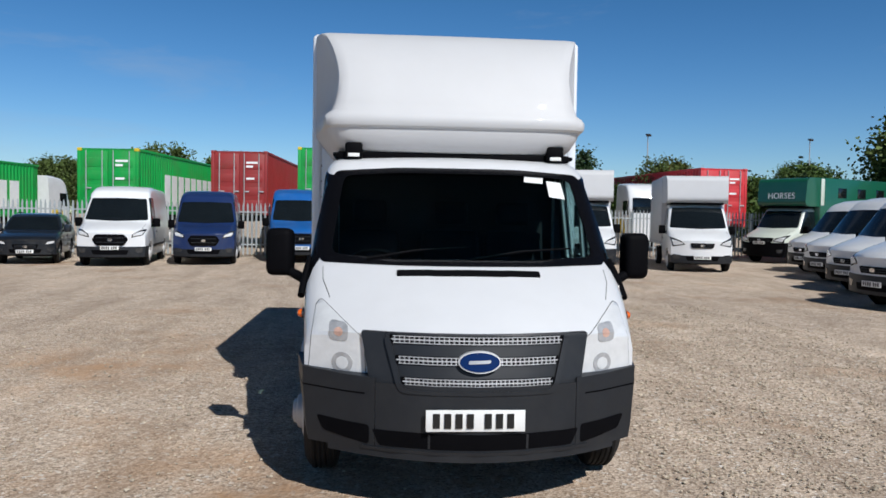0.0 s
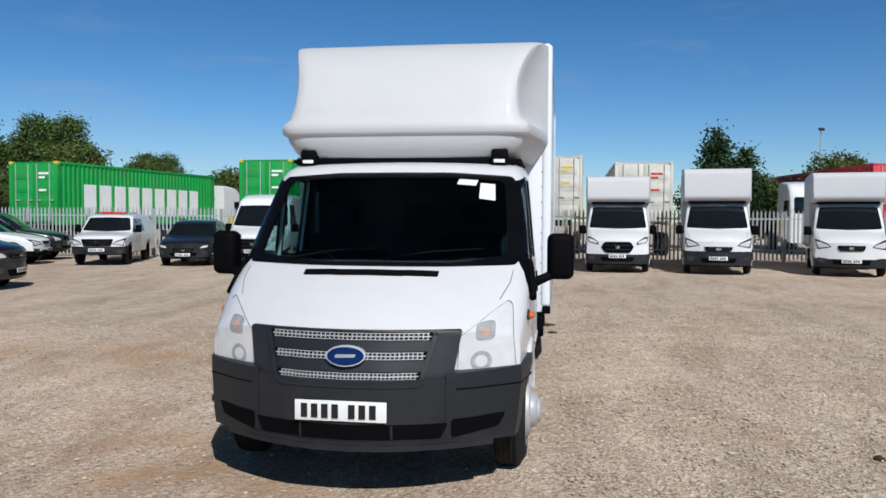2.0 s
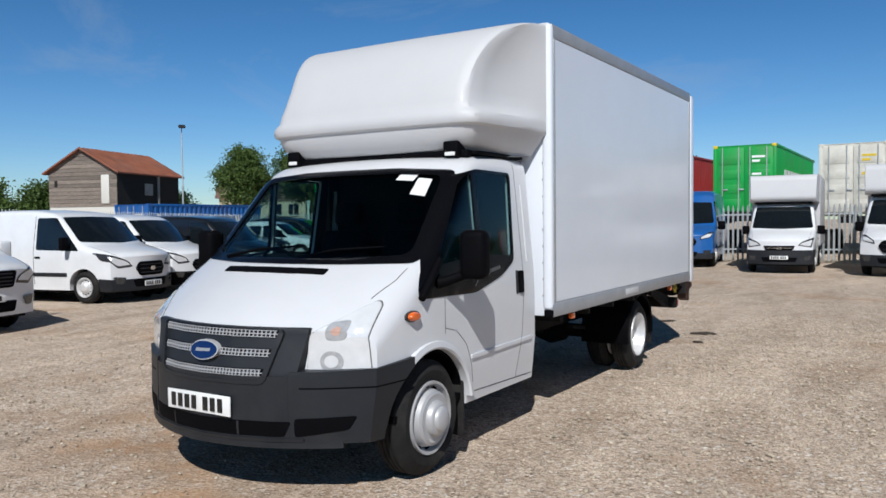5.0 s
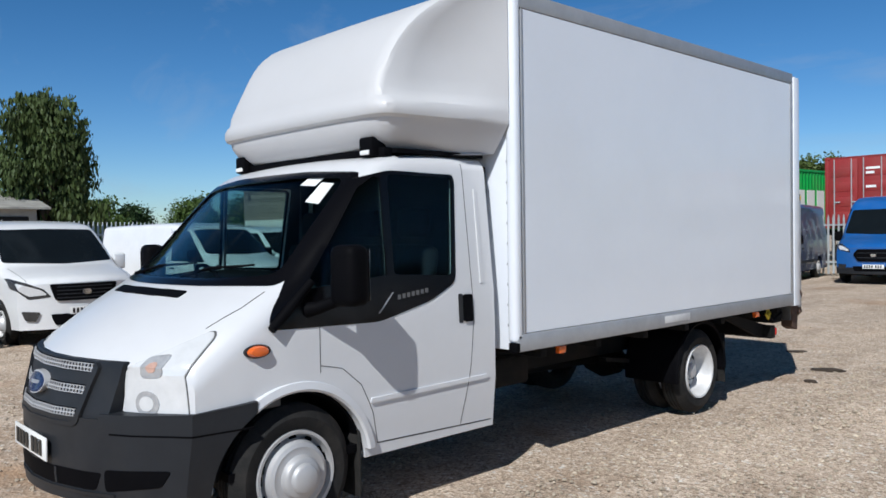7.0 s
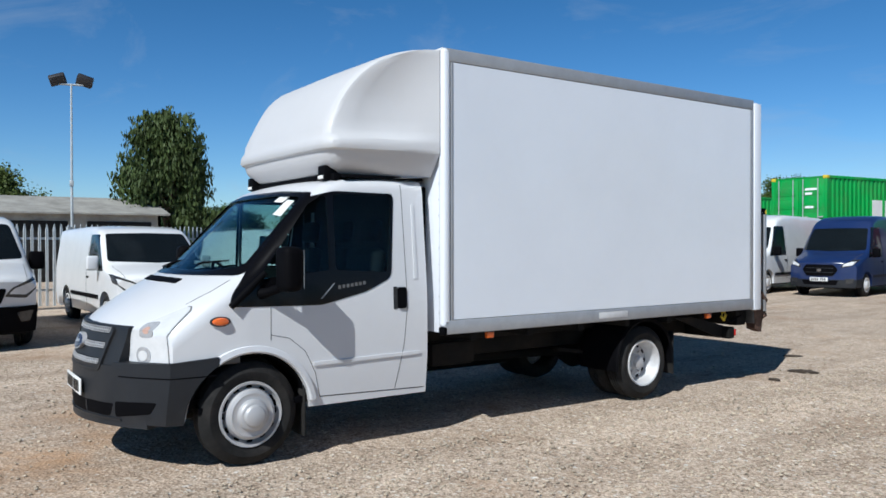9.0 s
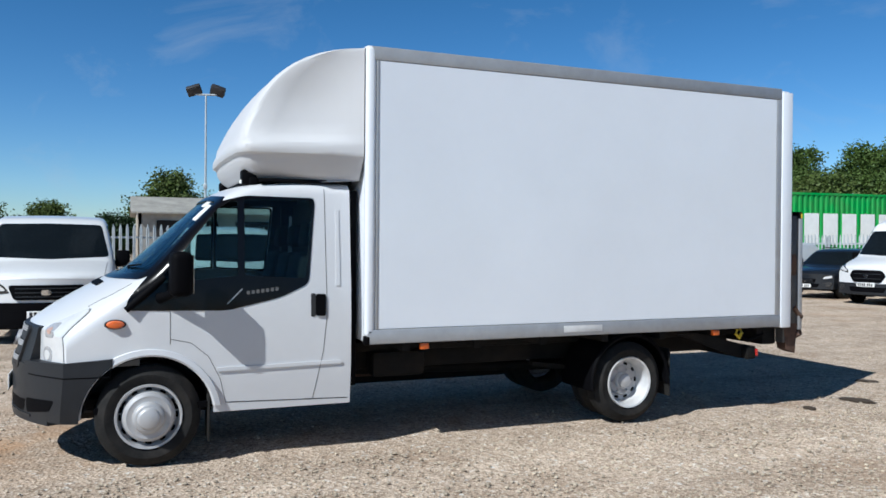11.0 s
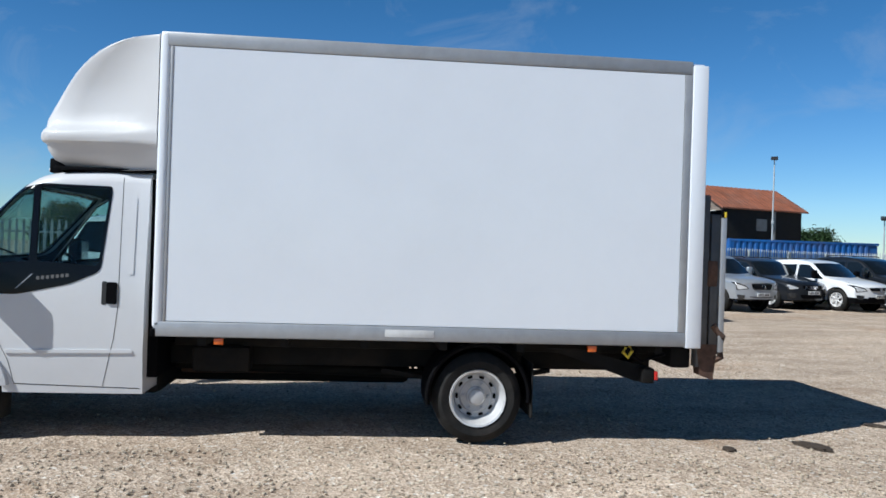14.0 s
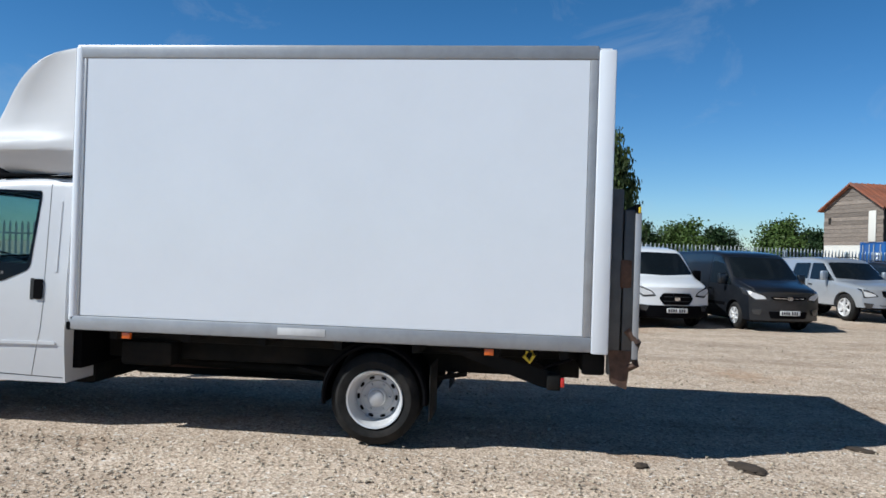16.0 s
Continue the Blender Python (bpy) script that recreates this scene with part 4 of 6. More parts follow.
# ---- the yard ----
def terrain(bm_name, mat):
    xs = [-420, -250, -150, -100, -70, -50] + [-40 + 2 * k for k in range(14)] + [-12 + 0.6 * k for k in range(14)] + [-4 + 0.15 * k for k in range(80)] + [8 + 0.6 * k for k in range(10)] + [14 + 3 * k for k in range(9)] + [50, 70, 110, 180, 300, 420]
    ys = [-420, -250, -150, -90, -50, -30, -20, -14] + [-10 + 0.6 * k for k in range(9)] + [-5 + 0.15 * k for k in range(113)] + [12 + 0.6 * k for k in range(5)] + [15 + 2 * k for k in range(14)] + [50, 70, 110, 180, 300, 420]
    bm = bmesh.new()
    vs = []
    for x in xs:
        row = []
        for y in ys:
            near = abs(x - 2) < 14 and -10 < y < 16
            z = ground_z(x, y) - 0.008 + (0.010 * noise.noise((x * 0.7, y * 0.7, 3.1)) + 0.008 * noise.noise((x * 2.1, y * 2.1, 1.0)) + 0.006 * noise.noise((x * 5.3, y * 5.3, 7.0)) if near else 0)
            row.append(bm.verts.new((x, y, z)))
        vs.append(row)
    for i in range(len(xs) - 1):
        for j in range(len(ys) - 1):
            bm.faces.new((vs[i][j], vs[i + 1][j], vs[i + 1][j + 1], vs[i][j + 1]))
    ob = part(bm_name, bm, mat, None, smooth=180)
    return tagged(ob, "pale compacted gravel yard with brown earthy patches", "ground", kind="structure")


def gravel_material():
    m = bpy.data.materials.new("gravel")
    m.use_nodes = True
    nt = m.node_tree
    N, L = nt.nodes.new, nt.links.new
    b = nt.nodes["Principled BSDF"]
    b.inputs["Roughness"].default_value = 0.95
    b.inputs["Specular IOR Level"].default_value = 0.2
    co = N("ShaderNodeTexCoord")

    def noise_tex(scale, detail=6, rough=0.6):
        n = N("ShaderNodeTexNoise")
        n.inputs["Scale"].default_value, n.inputs["Detail"].default_value, n.inputs["Roughness"].default_value = scale, detail, rough
        L(co.outputs["Object"], n.inputs["Vector"])
        return n.outputs["Fac"]

    def ramp(fac, stops):
        r = N("ShaderNodeValToRGB")
        while len(r.color_ramp.elements) < len(stops):
            r.color_ramp.elements.new(0.5)
        for e, (p, c) in zip(r.color_ramp.elements, stops):
            e.position, e.color = p, (*c, 1)
        L(fac, r.inputs["Fac"])
        return r.outputs["Color"]

    def mix(fac, a, bb, mode="MIX"):
        x = N("ShaderNodeMix")
        x.data_type, x.blend_type = "RGBA", mode
        if isinstance(fac, float):
            x.inputs["Factor"].default_value = fac
        else:
            L(fac, x.inputs["Factor"])
        L(a, x.inputs["A"]), L(bb, x.inputs["B"])
        return x.outputs["Result"]

    v = N("ShaderNodeTexVoronoi")
    v.inputs["Scale"].default_value = 42
    L(co.outputs["Object"], v.inputs["Vector"])
    v2 = N("ShaderNodeTexVoronoi")
    v2.inputs["Scale"].default_value = 95
    L(co.outputs["Object"], v2.inputs["Vector"])
    sep = N("ShaderNodeSeparateColor")
    L(v.outputs["Color"], sep.inputs[0])
    sep2 = N("ShaderNodeSeparateColor")
    L(v2.outputs["Color"], sep2.inputs[0])
    stone = ramp(sep.outputs[0], [(0.0, (0.173, 0.132, 0.092)), (0.35, (0.475, 0.367, 0.261)), (0.7, (0.586, 0.466, 0.349)), (0.93, (0.698, 0.586, 0.461)), (1.0, (0.881, 0.900, 0.835))])
    stone2 = ramp(sep2.outputs[1], [(0.0, (0.190, 0.149, 0.104)), (0.5, (0.516, 0.400, 0.293)), (1.0, (0.881, 0.764, 0.592))])
    base = mix(noise_tex(9, 3), stone, stone2)
    earth = ramp(noise_tex(30, 5), [(0.3, (0.323, 0.191, 0.098)), (0.7, (0.492, 0.318, 0.182))])
    patch = ramp(noise_tex(0.42, 5, 0.62), [(0.55, (0, 0, 0)), (0.70, (0.65, 0.65, 0.65))])
    # three broad bare patches of brown earth
    bare = None
    for cx, cy, r in ((-3.3, 4.2, 1.5), (-1.2, 0.4, 0.9), (-0.1, 0.0, 1.1)):
        vm, mr, pm = N("ShaderNodeVectorMath"), N("ShaderNodeMapRange"), N("ShaderNodeMath")
        vm.operation = "DISTANCE"
        L(co.outputs["Object"], vm.inputs[0])
        vm.inputs[1].default_value = (cx, cy, 0)
        mr.inputs["From Min"].default_value, mr.inputs["From Max"].default_value = r * 1.25, r * 0.2
        L(vm.outputs["Value"], mr.inputs["Value"])
        pm.operation = "MULTIPLY"
        L(mr.outputs["Result"], pm.inputs[0])
        L(ramp(noise_tex(1.6, 6, 0.65), [(0.38, (0, 0, 0)), (0.62, (0.9, 0.9, 0.9))]), pm.inputs[1])
        if bare is None:
            bare = pm.outputs[0]
        else:
            mxm = N("ShaderNodeMath")
            mxm.operation = "MAXIMUM"
            L(bare, mxm.inputs[0]), L(pm.outputs[0], mxm.inputs[1])
            bare = mxm.outputs[0]
    base = mix(bare, base, earth)
    col = mix(patch, base, earth)
    big = ramp(noise_tex(0.16, 4), [(0.35, (0.90, 0.90, 0.94)), (0.7, (1.10, 1.10, 1.14))])
    col = mix(1.0, col, big, "MULTIPLY")
    # worn tracks and finer spread, drawn out along the way the vehicles drive
    mp = N("ShaderNodeMapping")
    mp.inputs["Scale"].default_value, mp.inputs["Rotation"].default_value = (1.5, 0.4, 1.0), (0, 0, 0.5)
    L(co.outputs["Object"], mp.inputs["Vector"])
    tracks = N("ShaderNodeTexNoise")
    tracks.inputs["Scale"].default_value, tracks.inputs["Detail"].default_value, tracks.inputs["Roughness"].default_value = 0.9, 7, 0.62
    L(mp.outputs["Vector"], tracks.inputs["Vector"])
    col = mix(1.0, col, ramp(tracks.outputs["Fac"], [(0.34, (0.78, 0.76, 0.74)), (0.50, (0.98, 0.98, 0.98)), (0.68, (1.12, 1.12, 1.12))]), "MULTIPLY")
    col = mix(1.0, col, ramp(noise_tex(3.2, 8, 0.7), [(0.36, (0.84, 0.82, 0.80)), (0.52, (1.0, 1.0, 1.0)), (0.70, (1.08, 1.08, 1.08))]), "MULTIPLY")
    L(col, b.inputs["Base Color"])
    bp = N("ShaderNodeBump")
    bp.inputs["Strength"].default_value, bp.inputs["Distance"].default_value = 0.55, 0.012
    L(v.outputs["Distance"], bp.inputs["Height"])
    bp2 = N("ShaderNodeBump")
    bp2.inputs["Strength"].default_value, bp2.inputs["Distance"].default_value = 0.4, 0.05
    L(noise_tex(14, 6), bp2.inputs["Height"])
    L(bp.outputs["Normal"], bp2.inputs["Normal"])
    L(bp2.outputs["Normal"], b.inputs["Normal"])
    return m


GRAVEL = gravel_material()
ground = terrain("ground", GRAVEL)


# ---- parked vehicles ----
def paint(name, c, rough=0.28, metal=0.0):
    dust = 0.10 if max(c) > 0.3 else 0.025
    return material(name, c, rough, metal, vary=0.06, scale=2.0, coat=0.6, dirt=(0.42, 0.38, 0.33), dirt_amount=dust)


P_WHITE = paint("white_van_paint", (0.78, 0.79, 0.80))
P_NAVY = paint("navy_van_paint", (0.012, 0.028, 0.10))
P_BLUE = paint("bright_blue_van_paint", (0.018, 0.11, 0.36))
P_BLACK = paint("black_car_paint", (0.010, 0.013, 0.018))
P_CHARCOAL = paint("charcoal_van_paint", (0.008, 0.010, 0.014))
P_SILVER = paint("silver_pickup_paint", (0.46, 0.49, 0.53), 0.3, 0.5)
P_CREAM = paint("cream_cab_paint", (0.62, 0.66, 0.58))
P_GREEN = paint("dark_green_horsebox_paint", (0.012, 0.10, 0.055))

SHAPES = {
    # roof line, half width, lower edge, waist, screen base y, screen top y, wheel ys, wheel radius
    "high_van": dict(roof=[(0.02, 1.00), (0.08, 1.07), (0.40, 1.19), (0.85, 1.32), (0.96, 1.37), (1.62, 2.06), (1.85, 2.30), (2.3, 2.44), (2.8, 2.48), (5.5, 2.44)], W=1.03, zb=0.30, zw=1.15,
                     lean=0.17, base=0.96, top=1.62, wheels=(1.02, 4.32), R=0.35, rows=1, r=0.14),
    "low_van": dict(roof=[(0.02, 0.96), (0.08, 1.03), (0.40, 1.12), (0.80, 1.21), (0.90, 1.255), (1.62, 1.80), (1.85, 1.90), (2.4, 1.96), (3.0, 1.97), (4.98, 1.93)], W=0.975, zb=0.27, zw=1.08,
                    lean=0.14, base=0.90, top=1.62, wheels=(0.95, 4.0), R=0.335, rows=1, r=0.11),
    "suv": dict(roof=[(0.02, 0.80), (0.10, 0.88), (0.6, 0.99), (1.15, 1.06), (1.25, 1.09), (1.98, 1.53), (2.2, 1.61), (2.8, 1.66), (3.6, 1.63), (4.2, 1.50), (4.66, 1.10), (4.72, 0.95)], W=0.95, zb=0.32, zw=1.0,
                lean=0.20, base=1.25, top=1.98, wheels=(0.93, 3.75), R=0.365, rows=2, r=0.10),
    "pickup": dict(roof=[(0.02, 0.92), (0.10, 1.0), (0.6, 1.08), (1.12, 1.13), (1.22, 1.17), (1.88, 1.64), (2.1, 1.74), (2.7, 1.80), (3.4, 1.79), (4.9, 1.74), (5.2, 1.62), (5.26, 1.2)], W=0.925, zb=0.42, zw=1.1,
                   lean=0.17, base=1.22, top=1.88, wheels=(0.95, 4.05), R=0.385, rows=2, r=0.10),
    "cab": dict(roof=[(0.02, 0.98), (0.09, 1.04), (0.45, 1.19), (0.85, 1.32), (0.95, 1.37), (1.50, 2.05), (1.66, 2.16), (2.0, 2.21), (2.35, 2.21)], W=1.0, zb=0.30, zw=1.16,
                lean=0.12, base=0.95, top=1.50, wheels=(0.98, 4.55), R=0.345, rows=1, r=0.12),
}


CUT = {}


def cut(key, make):
    """The mesh made for a key, made once; each use gets a copy."""
    if key not in CUT:
        CUT[key] = make()
    return CUT[key].copy()


def vehicle(name, label, category, kind, colour, m, bumper=None, bumper_top=0.62, bumper_side=False, grille=((0.30, 0.62), (0.62, 0.90)), slats=3, plate_z=0.52, wheel_style="steel",
            rim_mat=None, chrome=False, badge=True, group="", lamp_mat=None, hl=None, fog=True, panel_van=True, roof_bars=False, hexagon=False):
    """A parked vehicle with its nose at the origin, looking along -y."""
    S = SHAPES[kind]
    th = thing(name, label, category, group, m=m)
    b = Body(S["roof"], S["W"], S["zb"], S["zw"], S["lean"], bow=((0, 0.30), (S["base"], 0.22), (S["top"], 0.08), (S["top"] + 0.4, 0.0)), nose=((0, 0.94), (0.4, 0.985), (0.8, 1.0)), r=S["r"], steps=26)
    R, W = S["R"], S["W"]
    def carve():
        shell = mesh_of(b.shape())
        for y in S["wheels"]:
            if kind == "cab" and y > 2.3:
                continue
            for e in (1, -1):
                shell = boolean(shell, lathe([(e * 1.3, 0.0), (e * 1.3, R + 0.06), (e * (W - 0.22), R + 0.06), (e * (W - 0.22), 0.0)], "x", (0, y, R), 28))
        return shell

    def patch(cutter, out):
        key = (kind, out, tuple(round(c, 4) for v in cutter.verts for c in v.co))
        return cut(key, lambda: b.patch(cutter, out))
    shell = cut((kind, "shell"), carve)
    part("body", shell, colour, th)
    for y in S["wheels"]:
        for s in (1, -1):
            wheel(th, s * (W - 0.03), y, R, R, R - 0.125, 0.2, s, wheel_style, rim_mat, "wheel")
            if not (kind == "cab" and y > 2.3):
                part("arch_liner", lathe([(s * (W - 0.215), 0.0), (s * (W - 0.215), R + 0.055), (s * (W - 0.19), R + 0.055), (s * (W - 0.19), 0.0)], "x", (0, y, R), 24), BLACK, th)
    zb0, zt0 = lerp(S["roof"], S["base"]), lerp(S["roof"], S["top"])
    wt = W - S["lean"] * (zt0 - S["zw"]) / (b.H - S["zw"]) - 0.12
    wb = W - 0.12
    part("windscreen", patch(prism(rounded([(-wb - 0.02, zb0 + 0.03), (0, zb0 - 0.005), (wb + 0.02, zb0 + 0.03), (wt + 0.02, zt0 + 0.015), (0, zt0 + 0.03), (-wt - 0.02, zt0 + 0.015)], 0.06), "y", S["base"] - 0.35, S["top"] + 0.15), 0.004), DARKGLASS, th)
    for s in (1, -1):
        zt = b.H - 0.24 if kind in ("high_van",) else b.H - 0.17
        zt = min(zt, zt0 + 0.05)
        zl = S["zw"] + 0.04
        y0 = S["base"] + 0.28
        yt = S["top"] + 0.12
        y1 = y0 + (1.05 if kind in ("high_van", "low_van", "cab") else 0.95)
        part("side_window", patch(prism(rounded([(y0 - 0.12, zl - 0.02), (y1, zl), (y1 + 0.02, zt), (yt, zt)], 0.05), "x", s * 0.55, s * 1.3), 0.004), DARKGLASS, th)
        part("door_seam", patch(prism([(y1 + 0.07, zt + 0.03), (y1 + 0.08, zt + 0.03), (y1 + 0.07, S["zb"] + 0.12), (y1 + 0.06, S["zb"] + 0.12)], "x", s * 0.6, s * 1.3), 0.002), BLACK, th)
        if S["rows"] == 2:
            part("side_window", patch(prism(rounded([(y1 + 0.10, zl), (y1 + 0.92, zl + 0.03), (y1 + 0.80, zt - 0.02), (y1 + 0.11, zt)], 0.05), "x", s * 0.55, s * 1.3), 0.004), DARKGLASS, th)
            if kind == "suv":
                part("side_window", patch(prism(rounded([(y1 + 1.0, zl + 0.04), (y1 + 1.55, zl + 0.10), (y1 + 1.30, zt - 0.06), (y1 + 0.90, zt - 0.02)], 0.05), "x", s * 0.55, s * 1.3), 0.004), DARKGLASS, th)
        sweep = ((0.50, 0.73), (0.80, 0.70), (0.97, 0.85), (0.985, 1.02), (0.90, 0.975), (0.60, 0.845)) if kind == "low_van" else ((0.52, 0.76), (0.90, 0.70), (0.965, 0.98), (0.64, 0.86))
        hz = [(s * x * W, z * zb0 / 1.2) for x, z in (hl or sweep)]
        cx, cz = sum(x for x, _ in hz) / len(hz), sum(z for _, z in hz) / len(hz)
        lamp = part("headlight", patch(prism(rounded(hz, 0.03), "y", -0.2, 0.85), 0.005), lamp_mat or DARKLENS, th, "clear headlight in a dark housing")
        part("lamp_bowl", patch(prism(rounded([(cx + (x - cx) * 0.80, cz + (z - cz) * 0.62 - 0.012) for x, z in hz], 0.03), "y", -0.2, 0.85), 0.009), LENS, lamp)
        part("bonnet_seam", patch(prism([(s * 0.80 * W, 0.06), (s * 0.806 * W, 0.06), (s * 0.87 * W, S["base"]), (s * 0.864 * W, S["base"])], "z", 0.9, 1.5), 0.002), SEAMGREY, th)
        mir = part("door_mirror", box(-0.11, 0.11, -0.05, 0.06, -0.14, 0.14, 0.04, seg=3), colour if bumper is None else BLACK, th, m=pose(s * (W + 0.12), S["base"] + 0.42, S["zw"] + 0.17))
        part("mirror_arm", box(-0.10, 0.10, -0.02, 0.03, -0.10, -0.05, 0.01), BLACK, mir, m=pose(-s * 0.10, 0, 0))
        part("door_handle", patch(prism(rounded([(y1 - 0.12, S["zw"] - 0.14), (y1 + 0.03, S["zw"] - 0.14), (y1 + 0.03, S["zw"] - 0.10), (y1 - 0.12, S["zw"] - 0.10)], 0.015), "x", s * 0.7, s * 1.3), 0.014), BLACK, th)
        if panel_van and kind in ("high_van", "low_van"):
            part("side_moulding", patch(prism([(S["wheels"][0] + R + 0.1, 0.56), (S["wheels"][1] - R - 0.1, 0.56), (S["wheels"][1] - R - 0.1, 0.64), (S["wheels"][0] + R + 0.1, 0.64)], "x", s * 0.7, s * 1.3), 0.012), bumper if bumper else BLACK, th)
    if bumper:
        yb = S["wheels"][0] - R - 0.07
        part("bumper", patch(prism([(-0.2, S["zb"] - 0.05), (yb, S["zb"] - 0.05), (yb + 0.02, bumper_top + 0.02), (0.18, bumper_top), (-0.2, bumper_top)], "x", -1.3, 1.3), 0.022), bumper, th)
    part("lower_intake", patch(prism(rounded([(-0.52 * W, 0.50), (0.52 * W, 0.50), (0.46 * W, S["zb"] + 0.06), (-0.46 * W, S["zb"] + 0.06)], 0.04), "y", -0.2, 0.5), 0.026), BLACK, th)
    (gx, _), (gz0, gz1) = grille
    gr = part("grille", patch(prism(rounded([(-gx * W * 1.55, gz1), (gx * W * 1.55, gz1), (gx * W * 2.0, gz0 * 0.45 + gz1 * 0.55), (gx * W * 1.5, gz0), (-gx * W * 1.5, gz0), (-gx * W * 2.0, gz0 * 0.45 + gz1 * 0.55)] if hexagon
                                         else [(-gx * W * 1.9, gz1), (gx * W * 1.9, gz1), (gx * W * 1.6, gz0), (-gx * W * 1.6, gz0)], 0.05), "y", -0.2, 0.5), 0.028), BLACK, th)
    for k in range(slats):
        z = gz0 + (gz1 - gz0) * (k + 0.8) / (slats + 0.6)
        part("grille_slat", patch(prism([(-gx * W * 1.55, z - 0.009), (gx * W * 1.55, z - 0.009), (gx * W * 1.55, z + 0.009), (-gx * W * 1.55, z + 0.009)], "y", -0.2, 0.5), 0.034), CHROME if chrome else PLASTIC, gr)
    if badge:
        part("badge", patch(prism(rounded([(-0.07, (gz0 + gz1) / 2 - 0.04), (0.07, (gz0 + gz1) / 2 - 0.04), (0.07, (gz0 + gz1) / 2 + 0.04), (-0.07, (gz0 + gz1) / 2 + 0.04)], 0.035), "y", -0.2, 0.5), 0.042), CHROME, gr, "plain rounded badge")
    plate(th, 0, -0.012, plate_z)
    if fog:
        for s in (1, -1):
            part("fog_lamp", patch(prism(rounded([(s * 0.66 * W, 0.54), (s * 0.90 * W, 0.56), (s * 0.85 * W, 0.41), (s * 0.72 * W, 0.40)], 0.03), "y", -0.2, 0.6), 0.028), DARKLENS, th)
    if kind in ("suv", "pickup") or roof_bars:
        for s in (1, -1):
            part("roof_bar", tube([(s * 0.62, S["top"] + 0.4, b.H + 0.0), (s * 0.62, S["top"] + 0.5, b.H + 0.035), (s * 0.62, S["top"] + 1.4, b.H + 0.03), (s * 0.62, S["top"] + 1.5, b.H - 0.02)], 0.015, 6), BLACK, th)
    part("underside", box(-W + 0.2, W - 0.2, 0.3, S["roof"][-1][0] - 0.2, S["zb"] - 0.06, S["zb"] + 0.02), CHASSIS, th)
    return th


def luton(name, label, m, box_h=3.12, box_w=1.05, pod_low=2.22, length=6.2, colour=None, pod_colour=None, **kw):
    """A box truck with a pod over its cab, nose at the origin."""
    th = vehicle(name, label, "truck", "cab", colour or P_WHITE, m, **kw)
    pc = pod_colour or GRP
    y0 = 1.95 if not pod_colour else 1.75
    bm = box(-box_w, box_w, y0 + 0.45, length, 0.80, box_h, 0.025)
    load = part("load_box", bm, pc, th, "plain load box")
    for s in (1, -1):
        part("bottom_rail", box(s * box_w - 0.02, s * box_w + 0.015, y0 + 0.45, length, 0.79, 0.90, 0.006), ALU, load)
    prof = [(1.36, pod_low + 0.07), (1.32, pod_low + 0.16), (1.40, box_h - 0.14), (1.50, box_h - 0.03), (1.75, box_h - 0.008), (y0 + 0.46, box_h - 0.005), (y0 + 0.46, pod_low), (1.5, pod_low)]
    pod = prism(rounded(prof, 0.06, 3), "x", -box_w + 0.02, box_w - 0.02)
    me = mesh_of(pod)
    for s in (1, -1):
        me = boolean(me, prism([(s * (box_w - 0.10), 1.2), (s * (box_w + 0.3), 1.2), (s * (box_w + 0.3), 1.95), (s * (box_w + 0.01), 1.85)], "z", 1.5, 4))
    part("wind_deflector", me, pc, th, "moulded wind deflector", smooth=25)
    # black slab stands in for the shade in the thin gap under the deflector
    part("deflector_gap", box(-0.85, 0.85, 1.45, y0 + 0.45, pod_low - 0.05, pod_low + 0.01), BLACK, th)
    part("chassis_rail", box(-0.42, 0.42, 2.2, length - 0.2, 0.50, 0.80, 0.02), CHASSIS, th)
    return th


def spot(x, y, a, s=1.0):
    """A parking place: the nose at x, y, the vehicle looking towards the heading a (degrees from +x)."""
    return pose(x, y, 0, 0, 0, a + 90) @ Matrix.Diagonal((s, s, s, 1))


ROWB, ROWL, ROWR = "vehicles along the back fence", "vehicles along the side fence", "vans along the far side"
FORDG = dict(grille=((0.25, 0), (0.63, 0.97)), slats=2, hexagon=True, hl=((0.57, 0.76), (0.88, 0.83), (0.955, 0.99), (0.82, 0.975), (0.60, 0.855)))
# along the back fence
pickup = vehicle("pickup_truck", "white pickup truck with a white canopy and black bumper", "pickup", "pickup", P_WHITE, spot(-13.45, 18.9, -72, 0.93), bumper=PLASTIC, bumper_top=0.66, grille=((0.30, 0), (0.68, 0.92)), plate_z=0.60, group=ROWB, wheel_style="alloy", rim_mat=BLACK, slats=2)
part("beacon_bar", box(-0.45, 0.45, 2.3, 2.5, 1.80, 1.87, 0.02), REDLENS, pickup, "red beacon bar")
vehicle("suv_car", "shiny black sports utility car parked on gravel", "car", "suv", P_BLACK, spot(-10.7, 19.25, -76, 0.88), bumper=None, grille=((0.22, 0), (0.50, 0.66)), plate_z=0.48, group=ROWB, wheel_style="alloy", rim_mat=P_CHARCOAL, hl=((0.58, 0.70), (0.90, 0.76), (0.93, 0.90), (0.66, 0.84)))
vehicle("panel_van", "white high-roof panel van with a black bumper", "van", "high_van", P_WHITE, spot(-8.15, 18.7, -82, 0.945), bumper=PLASTIC, bumper_top=0.60, plate_z=0.62, group=ROWB, **FORDG)
vehicle("panel_van", "dark navy blue high-roof panel van", "van", "high_van", P_NAVY, spot(-5.8, 19.8, -82, 0.915), bumper=PLASTIC, bumper_top=0.52, plate_z=0.58, group=ROWB, **FORDG)
vehicle("panel_van", "bright blue high-roof panel van", "van", "high_van", P_BLUE, spot(-3.05, 21.3, -82, 0.98), bumper=PLASTIC, bumper_top=0.46, plate_z=0.55, group=ROWB, **FORDG)
